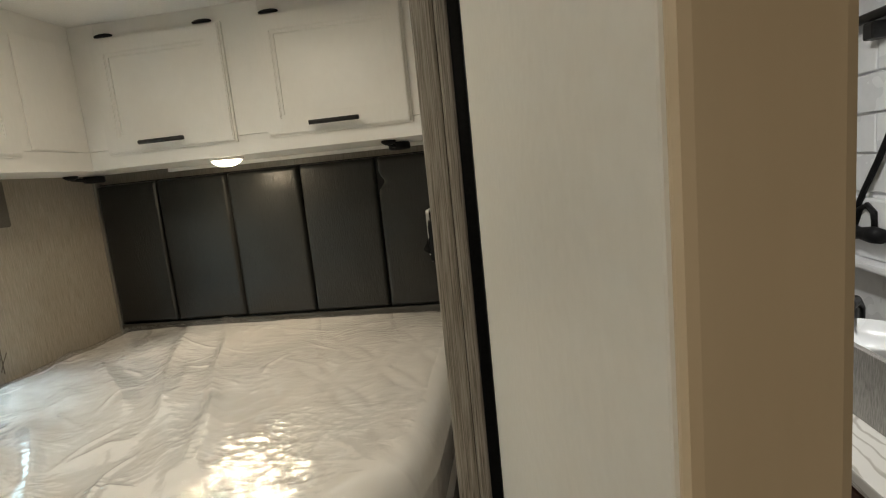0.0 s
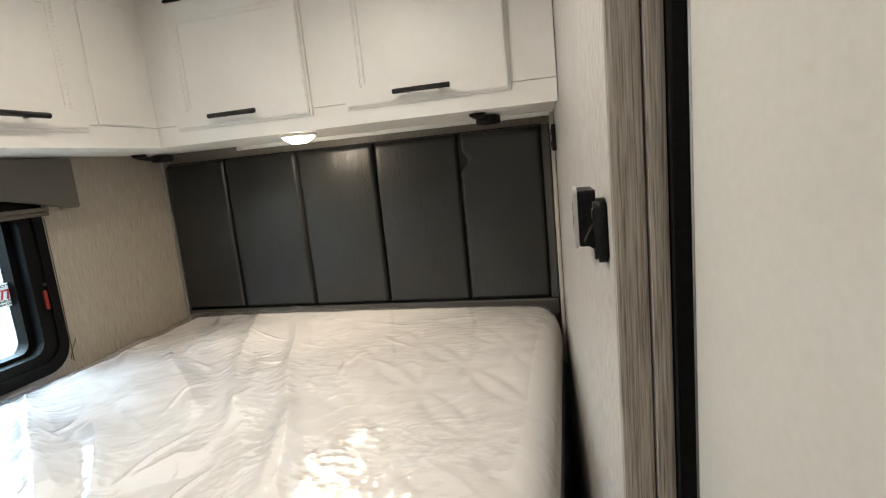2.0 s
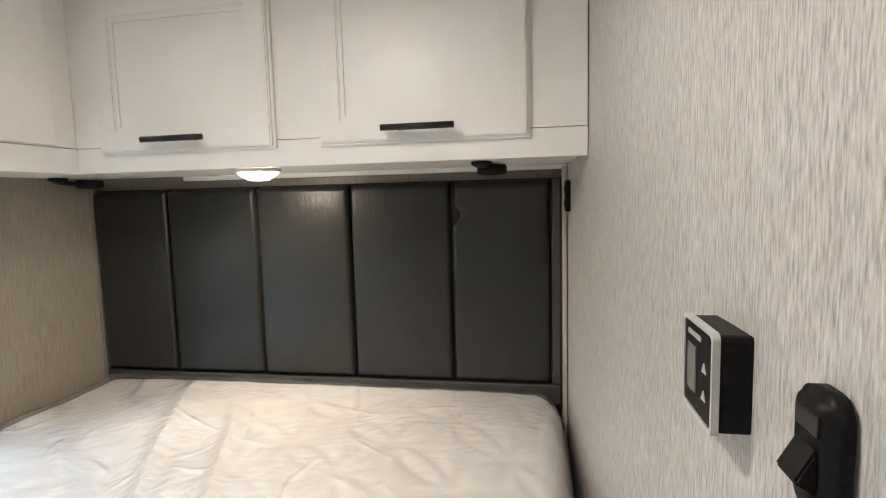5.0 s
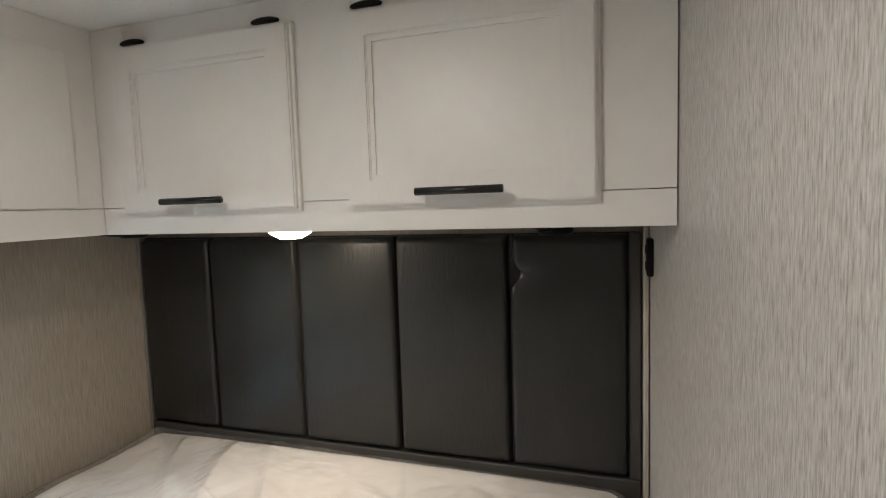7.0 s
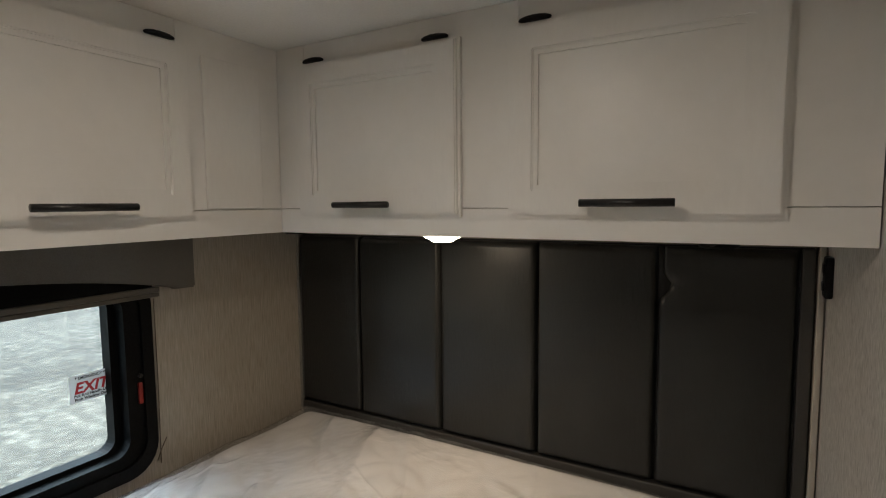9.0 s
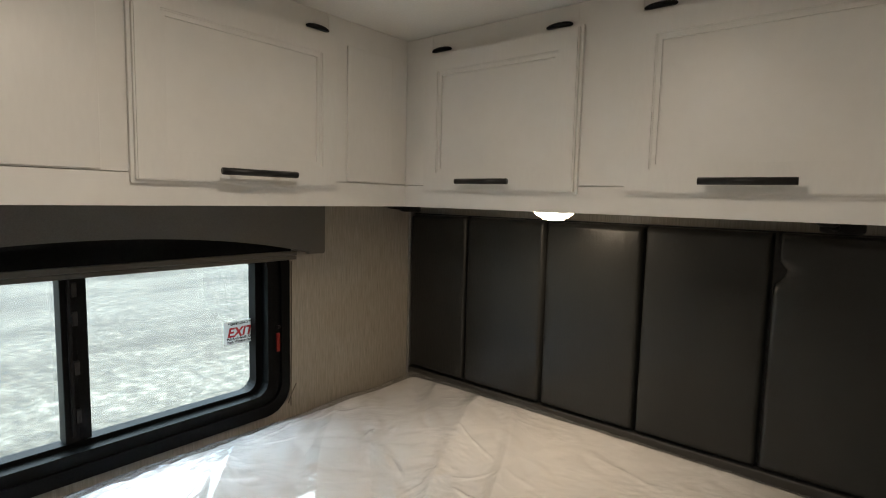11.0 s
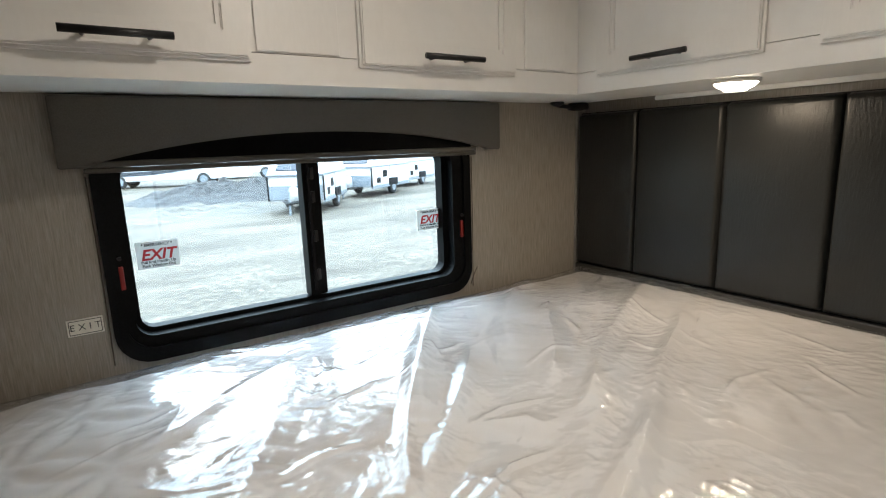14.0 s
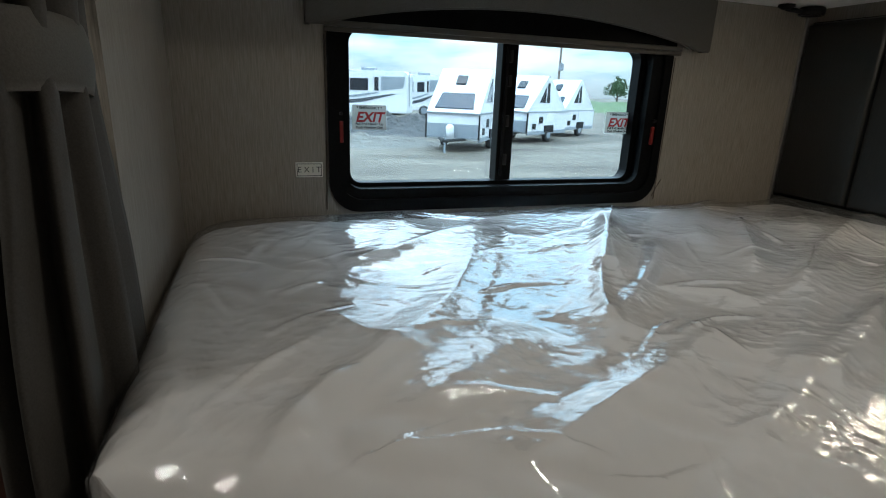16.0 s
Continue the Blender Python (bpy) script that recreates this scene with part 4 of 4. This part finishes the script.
bm = bmesh.new()
rings = []
for j in range(61):
    z = 0.10 + (1.90 - 0.10) * j / 60
    a, b_ = gathered(z)
    ring = []
    for i in range(96):
        th_ = 2 * math.pi * i / 96
        fold = 1 + 0.27 * math.sin(9 * th_ + 0.7 * math.sin(3 * z)) + 0.07 * math.sin(17 * th_ + 2.1 * z)
        ring.append(bm.verts.new((0.775 + a * math.cos(th_) * fold, -2.118 + b_ * math.sin(th_) * fold, z)))
    rings.append(ring)
for p, q in zip(rings, rings[1:]):
    for i in range(96):
        bm.faces.new((p[i], p[(i + 1) % 96], q[(i + 1) % 96], q[i]))
bm.faces.new(rings[0])
bm.faces.new(rings[-1])
part("drape", bm, curtain_cloth, cur, "", True)
bm = bmesh.new()
rings = []
for j in range(9):
    z = 1.105 + 0.080 * j / 8
    ring = []
    for i in range(64):
        th_ = 2 * math.pi * i / 64
        g = 0.006 * math.sin(math.pi * j / 8)
        ring.append(bm.verts.new((0.775 + (0.118 + g) * math.cos(th_), -2.118 + (0.056 + g) * math.sin(th_), z + 0.012 * math.cos(th_ - 0.8))))
    rings.append(ring)
for p, q in zip(rings, rings[1:]):
    for i in range(64):
        bm.faces.new((p[i], p[(i + 1) % 64], q[(i + 1) % 64], q[i]))
bm.faces.new(rings[0])
bm.faces.new(rings[-1])
part("tieback", bm, valance_cloth, cur, "broad taupe cloth band", True)
solid("curtain_track", box(0.40, 1.62, -2.180, -2.150, 1.906, 1.9245, 0.002), aluminium, "thin aluminium curtain track on the ceiling", "curtain track")

# ---- gangway ----
tall = thing("tall_cabinet", (0.28, -2.5, FLOOR), "dark red-brown tall cabinet beyond the curtain", "cabinet")
part("body", box(0.0005, 0.53, -2.95, -2.24, FLOOR, CEIL - 0.002, 0.003), dark_wood, tall)
part("door", box(0.5305, 0.548, -2.94, -2.25, 0.02, 0.97, 0.003), dark_wood, tall)
part("door", box(0.5305, 0.548, -2.94, -2.25, 1.06, 1.90, 0.003), dark_wood, tall)
part("control_panel", box(0.5305, 0.552, -2.94, -2.26, 0.985, 1.045, 0.003), black_plastic, tall, "black control strip")

# ---- bathroom ----
bricks = thing("wall_shower", (2.88, -0.7, 0.85), "white shower surround moulded as brickwork", "wall", kind="structure")
part("backing", box(2.878, 2.8995, -1.364, 0.040, 0.60, 1.92), shower_white, bricks)
brick_me = finish(box(-0.010, 0.0, -0.147, 0.147, 0.002, 0.116, 0.003, 1), "brick", shower_white, False)
for r in range(6):
    for c in range(5):
        y = -1.21 + c * 0.3 + (0.15 if r % 2 else 0.0)
        if y > -0.11:
            continue
        ob = new("brick", brick_me)
        ob.parent = bricks
        ob.location = Vector((2.8775, y, 1.135 + r * 0.12)) - ORIGIN[bricks]
part("soap_shelf", box(2.815, 2.8775, -0.62, -0.04, 0.905, 0.930, 0.008), shower_white, bricks)
part("shelf_panel", box(2.855, 2.8775, -0.62, -0.04, 0.9305, 1.120, 0.010), shower_white, bricks)
van = thing("vanity", (2.6, -0.95, FLOOR), "dark vanity cabinet against the bathroom wall", "cabinet")
part("body", box(2.30, 2.60, -1.34, -0.50, FLOOR, 0.775, 0.003), dark_wood, van)
part("door", box(2.285, 2.2995, -1.33, -0.93, 0.02, 0.76, 0.002), dark_wood, van)
solid("worktop", box(2.275, 2.62, -1.37, -0.47, 0.7755, 0.805, 0.004), marble, "white marble-look vanity worktop with brown veins", "worktop")
solid("splash_panel", box(2.380, 2.394, -1.36, -0.48, 0.8055, 0.938, 0.002), bath_wood, "grey wood-grain splash panel above the worktop", "splash panel")
basin = thing("basin", (2.51, -0.86, 0.8055), "white oval basin on the vanity worktop", "basin")
part("bowl", lathe([(0.06, 0.0), (0.095, 0.03), (0.108, 0.085), (0.104, 0.090), (0.09, 0.05), (0.05, 0.012), (0.01, 0.01)], (2.51, -0.86, 0.8055)), shower_white, basin, "", True)
part("drain", lathe([(0.018, 0.0105), (0.018, 0.014), (0.004, 0.014)], (2.51, -0.86, 0.8055)), black_metal, basin, "", True)
tap = thing("tap", (2.60, -0.70, 0.8055), "black goose-neck tap beside the basin", "tap")
part("spout", tube([(2.60, -0.70, 0.8055), (2.60, -0.70, 0.90), (2.58, -0.72, 0.925), (2.55, -0.75, 0.92), (2.53, -0.77, 0.90)], 0.012, 12), black_metal, tap, "", True)
part("lever", tube([(2.60, -0.66, 0.8055), (2.60, -0.66, 0.86), (2.58, -0.64, 0.875)], 0.009, 10), black_metal, tap, "", True)
hose = thing("shower_hose", (2.85, -0.3, 1.0), "black hand-shower hose hanging on the shower wall", "shower hose")
part("hose", tube([(2.860, -0.47, 1.45), (2.850, -0.41, 1.33), (2.850, -0.35, 1.23), (2.850, -0.29, 1.14), (2.850, -0.245, 1.06), (2.850, -0.25, 1.03), (2.850, -0.275, 1.085), (2.848, -0.31, 1.10), (2.845, -0.345, 1.08), (2.845, -0.35, 1.03)], 0.009, 10), black_plastic, hose, "", True)
part("mixer_tap", tube([(2.835, -0.40, 1.015), (2.835, -0.36, 1.015), (2.835, -0.30, 1.013), (2.835, -0.27, 1.012)], [0.022, 0.026, 0.018, 0.024], 14), black_plastic, hose, "", True)
part("holder", box(2.8350, 2.8555, -0.36, -0.33, 1.00, 1.03, 0.004), black_plastic, hose)
rail = thing("shower_rail", (2.84, -0.6, 1.62), "black shower curtain rail", "rail")
part("bar", tube([(2.835, -1.36, 1.645), (2.835, -0.05, 1.645)], 0.014, 12), black_metal, rail, "", True)
part("bracket", box(2.825, 2.8775, -0.36, -0.31, 1.58, 1.63, 0.008), black_metal, rail)

# ---- outdoors ----
G = -0.95
bm = bmesh.new()
vs = [bm.verts.new(p) for p in ((-900, -900, G), (900, -900, G), (900, 900, G), (-900, 900, G))]
bm.faces.new(vs)
solid("ground", bm, gravel, "pale dusty gravel yard with tyre marks", "ground", "structure", at=(0, 0, G))


def wheel(parent, x, y, z, r, w):
    t = part("wheel", tube([(x, y - w / 2, z), (x, y - w * 0.4, z), (x, y + w * 0.4, z), (x, y + w / 2, z)], [r * 0.9, r, r, r * 0.9], 20), tyre_mat, parent, "", True)
    part("rim", tube([(x, y - w * 0.54, z), (x, y + w * 0.54, z)], r * 0.58, 16), rv_silver, t)


def gable(x0, x1, xp, z0, z1, y0, y1):
    return slab([(x0, z0), (x1, z0), (xp + 0.05, z1), (xp - 0.05, z1)], "y", y0, y1)


def aframe(m, label):
    """A folding A-frame caravan; its hitch points along +x, its door side is +y."""
    t = local_thing("aframe_trailer", m @ Matrix.Scale(1.0, 4), label, "trailer", "A-frame trailers in the yard")
    part("body", box(-2.0, 1.9, -1.0, 1.0, 0.42, 1.35, 0.06), rv_white, t)
    part("front_panel", box(1.901, 1.93, -0.96, 0.96, 0.48, 0.98, 0.01), rv_silver, t, "silver lower front panel")
    part("corner_guard", box(1.86, 1.94, -1.02, -0.97, 0.45, 1.3, 0.015), black_plastic, t)
    part("corner_guard", box(1.86, 1.94, 0.97, 1.02, 0.45, 1.3, 0.015), black_plastic, t)
    part("skirt", box(-1.95, 1.85, 0.95, 1.012, 0.36, 0.52, 0.01), rv_silver, t)
    part("roof", gable(-2.0, 1.92, 0.1, 1.352, 2.92, -0.98, 0.98), rv_white, t, "white steep gabled roof")
    part("eave", box(-2.04, 1.97, -1.03, 1.03, 1.32, 1.38, 0.01), rv_silver, t)
    w = (1.92 - 0.15) / (2.92 - 1.352)
    # front window lies on the sloping roof
    bm = bmesh.new()
    z0, z1 = 1.50, 2.02
    quad = []
    for off in (0.0, 0.03):
        for y, z in ((-0.72, z0), (0.72, z0), (0.62, z1), (-0.62, z1)):
            quad.append(bm.verts.new((1.92 - (z - 1.352) * w + 0.01 + off, y, z + off)))
    for f in ((0, 1, 2, 3), (4, 5, 6, 7), (0, 1, 5, 4), (1, 2, 6, 5), (2, 3, 7, 6), (3, 0, 4, 7)):
        bm.faces.new([quad[i] for i in f])
    bmesh.ops.recalc_face_normals(bm, faces=bm.faces)
    part("front_window", bm, rv_blue_glass, t, "sky-tinted front window")
    part("roof_vent", pitched_box(0.62, -0.05, 2.46, 0.45, 0.4, 0.10, -math.degrees(math.atan(1 / w))), rv_glass, t, "dark roof vent")
    part("gable_window", slab([(0.30, 1.75), (0.85, 1.75), (0.30, 2.45)], "y", 0.981, 1.0), rv_glass, t)
    part("gable_window", slab([(-0.12, 1.75), (0.18, 1.75), (0.18, 2.60), (0.02, 2.62)], "y", 0.981, 1.0), rv_glass, t)
    part("door", box(-0.55, 0.15, 1.001, 1.02, 0.50, 1.33, 0.01), rv_white, t)
    part("hatch", box(0.45, 0.85, 1.001, 1.018, 0.85, 1.15, 0.01), black_plastic, t)
    part("hatch", box(1.1, 1.45, 1.001, 1.018, 0.60, 0.85, 0.01), black_plastic, t)
    part("fender", box(-0.62, 0.28, 0.95, 1.05, 0.42, 0.76, 0.04), black_plastic, t)
    wheel(t, -0.17, 0.93, 0.33, 0.33, 0.20)
    wheel(t, -0.17, -0.93, 0.33, 0.33, 0.20)
    part("hitch", tube([(1.85, -0.5, 0.45), (3.0, 0.0, 0.45), (1.85, 0.5, 0.45)], 0.05, 8), black_metal, t)
    part("jack", tube([(2.75, 0.0, 0.02), (2.75, 0.0, 0.85)], 0.04, 8), rv_silver, t)
    part("gas_bottle", lathe([(0.05, 0.0), (0.15, 0.03), (0.15, 0.42), (0.06, 0.5)], (2.2, 0.0, 0.47), 16), rv_white, t, "", True)
    return t


def pitched_box(x, y, z, sx, sy, sz, tilt):
    bm = box(-sx / 2, sx / 2, -sy / 2, sy / 2, 0.0, sz, 0.01)
    bm.transform(pose(x, y, z, 0, -tilt, 0))
    return bm


aframe(pose(-18.3, 5.75, G, 0, 0, -36), "white A-frame trailer with a wide front window")
aframe(pose(-21.5, 10.1, G, 0, 0, -56), "white A-frame trailer parked behind another")
aframe(pose(-25.0, 14.0, G, 0, 0, -56), "white A-frame trailer at the end of the row")


def coach(name, m, length, height, label, category):
    """A long motor coach with its near side towards -y of its own axes."""
    t = local_thing(name, m, label, category)
    h = height
    side_ = [(-length / 2, 0.45), (length / 2, 0.45), (length / 2, h - 0.25), (length / 2 - 0.25, h), (-length / 2 + 0.35, h), (-length / 2, h - 0.5)]
    part("body", slab(side_, "y", -1.2, 1.2, 0.05), rv_white, t)
    part("stripe", slab([(length * u, z) for u, z in ((-0.49, 0.75), (-0.1, 0.85), (0.18, 1.15), (0.42, 1.75), (0.40, 1.80), (0.16, 1.38), (-0.1, 1.10), (-0.49, 1.02))], "y", -1.225, -1.201), rv_grey, t, "dark grey swoosh")
    part("stripe", slab([(length * u, z) for u, z in ((-0.49, 1.12), (-0.1, 1.22), (0.14, 1.48), (0.30, 1.80), (0.28, 1.86), (0.10, 1.60), (-0.12, 1.36), (-0.49, 1.30))], "y", -1.222, -1.201), rv_silver, t, "silver swoosh")
    part("rear_panel", slab([(length * u, z) for u, z in ((0.31, 1.95), (0.47, 2.15), (0.485, h - 0.35), (0.31, h - 0.40))], "y", -1.2195, -1.201), rv_silver, t, "grey rear panel")
    part("side_panel", slab([(length * u, z) for u, z in ((-0.49, 1.5), (-0.04, 1.75), (-0.04, h - 0.5), (-0.49, h - 0.6))], "y", -1.2185, -1.201), rv_grey, t, "dark grey side panel")
    for x0, x1, z0, z1 in ((-0.22, -0.08, 1.9, 2.7), (-0.01, 0.02, 1.9, 2.8), (0.09, 0.22, 1.95, 2.75), (0.265, 0.295, 1.95, 2.85)):
        part("window", box(length * x0, length * x1, -1.24, -1.226, z0, z1, 0.004), rv_glass, t)
    for x in (-length * 0.30, length * 0.22):
        wheel(t, x, -1.08, 0.45, 0.45, 0.26)
        wheel(t, x, 1.08, 0.45, 0.45, 0.26)
    for x in (-length * 0.25, length * 0.2):
        part("roof_unit", box(x - 0.5, x + 0.5, -0.4, 0.4, h + 0.001, h + 0.22, 0.06), rv_silver, t)
    part("ladder", tube([(length / 2 + 0.05, -0.6, 0.9), (length / 2 + 0.05, -0.6, h)], 0.03, 6), rv_silver, t)
    return t


coach("motorhome", pose(-39.0, 3.9, G, 0, 0, 66), 10.0, 3.3, "white and grey motorhome with swoosh graphics", "motorhome")
tr4 = local_thing("travel_trailer", pose(-43.5, 34.2, G, 0, 0, -40), "small white rounded travel trailer far across the yard", "trailer")
part("body", box(-2.6, 2.6, -1.15, 1.15, 0.45, 2.75, 0.28, 4), rv_white, tr4)
part("front_window", box(2.601, 2.63, -0.8, 0.8, 1.5, 2.1, 0.01), rv_glass, tr4)
part("side_window", box(-0.8, 0.6, 1.151, 1.17, 1.4, 2.0, 0.01), rv_glass, tr4)
part("side_window", box(-0.8, 0.6, -1.17, -1.151, 1.4, 2.0, 0.01), rv_glass, tr4)
part("skirt", box(-2.3, 2.3, -1.16, 1.16, 0.42, 0.75, 0.02), rv_grey, tr4)
wheel(tr4, -0.3, 1.05, 0.36, 0.36, 0.22)
wheel(tr4, -0.3, -1.05, 0.36, 0.36, 0.22)
part("roof_unit", box(-0.5, 0.5, -0.35, 0.35, 2.751, 2.98, 0.06), rv_grey, tr4)
coach("rear_coach", pose(-44.0, 10.6, G, 0, 0, 72), 4.6, 3.3, "white coach with a tail window, side on", "motorhome")


def heap(name, x, y, rx, ry, h, mat, label, seed):
    bm = bmesh.new()
    bmesh.ops.create_grid(bm, x_segments=70, y_segments=70, size=1.0)
    for v in bm.verts:
        r = math.hypot(v.co.x, v.co.y)
        z = max(0.0, 1 - r) ** 0.8
        nz = noise.fractal((v.co.x * 4 + seed, v.co.y * 4, seed), 0.9, 2.1, 6)
        v.co = (x + v.co.x * rx, y + v.co.y * ry, G - 0.02 + h * z * (0.8 + 0.55 * nz))
    return solid(name, bm, mat, label, "gravel heap", "stuff")


heap("stone_heap", -26.1, 4.15, 3.6, 4.3, 1.1, heap_mat, "dark grey heap of crushed stone", 1.0)
heap("stone_heap", -28.2, 7.9, 3.6, 3.6, 1.05, heap_mat, "dark grey heap of crushed stone beside the trailers", 4.0)
heap("pale_heap", -19.8, 1.9, 2.3, 3.5, 0.40, pale_heap_mat, "low pale heap of dusty gravel", 7.0)

# far grass bank and scrub
bm = bmesh.new()
bmesh.ops.create_grid(bm, x_segments=60, y_segments=20, size=1.0)
for v in bm.verts:
    v.co = (-75 + v.co.y * 12, 66 + v.co.x * 30, G - 0.05 + max(0, 1 - abs(v.co.y)) * (1.5 + 0.4 * noise.noise((v.co.x * 7, v.co.y * 3, 2))))
solid("grass_bank", bm, grass_mat, "green grass bank beyond the yard", "grass", "stuff", smooth=True)


def tree(x, y, h, seed):
    rng = random.Random(seed)
    t = thing("tree", (x, y, G), "dark green bushy tree beyond the grass bank", "tree")
    bm = tube([(x, y, G), (x + 0.05, y, G + h * 0.35), (x - 0.05, y + 0.1, G + h * 0.7)], [h * 0.04, h * 0.03, h * 0.012], 8)
    for k in range(7):
        a, z = rng.uniform(0, 6.28), G + h * rng.uniform(0.3, 0.6)
        join(bm, tube([(x, y, z), (x + math.cos(a) * h * 0.25, y + math.sin(a) * h * 0.25, z + h * 0.22)], [h * 0.015, h * 0.005], 6))
    part("trunk", bm, bark_mat, t)
    vs, fs = [], []
    for k in range(1500):
        a, el, r = rng.uniform(0, 6.28), rng.uniform(-0.6, 1.5), rng.random() ** 0.4
        lob = 0.75 + 0.35 * math.sin(3 * a + seed) * math.cos(2 * el)
        c = Vector((x + math.cos(a) * math.cos(el) * r * h * 0.42 * lob, y + math.sin(a) * math.cos(el) * r * h * 0.42 * lob, G + h * 0.58 + math.sin(el) * r * h * 0.40 * lob))
        d1 = Vector((rng.uniform(-1, 1), rng.uniform(-1, 1), rng.uniform(-1, 1))).normalized()
        d2 = d1.orthogonal().normalized()
        s = h * rng.uniform(0.02, 0.045)
        i = len(vs)
        vs += [c - d1 * s, c + d2 * s * 0.5, c + d1 * s, c - d2 * s * 0.5]
        fs.append((i, i + 1, i + 2, i + 3))
    me = bpy.data.meshes.new("crown")
    me.from_pydata([tuple(v - ORIGIN[t]) for v in vs], [], fs)
    me.materials.append(leaf_mat)
    ob = new("crown", me)
    ob.parent = t


tree(-78.0, 56.0, 5.6, 3)
tree(-90.0, 78.0, 4.2, 5)


def utility_pole(x, y, h, arms, label):
    t = thing("utility_pole", (x, y, G), label, "pole", "poles beyond the yard")
    part("pole", tube([(x, y, G), (x, y, G + h)], [0.17, 0.11], 10), pole_mat, t)
    for k in range(arms):
        z = G + h - 0.5 - 0.9 * k
        part("crossarm", box(x - 0.06, x + 0.06, y - 1.1, y + 1.1, z, z + 0.12), pole_mat, t)
        for dy in (-1.0, -0.5, 0.5, 1.0):
            part("insulator", lathe([(0.05, 0.121), (0.06, 0.2), (0.02, 0.28)], (x, y + dy, z), 8), rv_silver, t)
    if arms > 1:
        part("transformer", lathe([(0.05, 0.0), (0.28, 0.05), (0.28, 0.8), (0.1, 0.9)], (x + 0.4, y, G + h * 0.55), 14), rv_silver, t)


utility_pole(-60.0, 33.9, 9.2, 2, "wooden utility pole with crossarms and transformer")
utility_pole(-64.0, 49.5, 7.6, 1, "wooden utility pole with one crossarm")
solid("overhead_wire", tube([(-60, -30, 8.8), (-60.5, -10, 7.6), (-60.5, 12, 7.4), (-60, 33.9, 7.9)], 0.03, 5), black_plastic, "thin overhead wire sagging between poles", "wire")
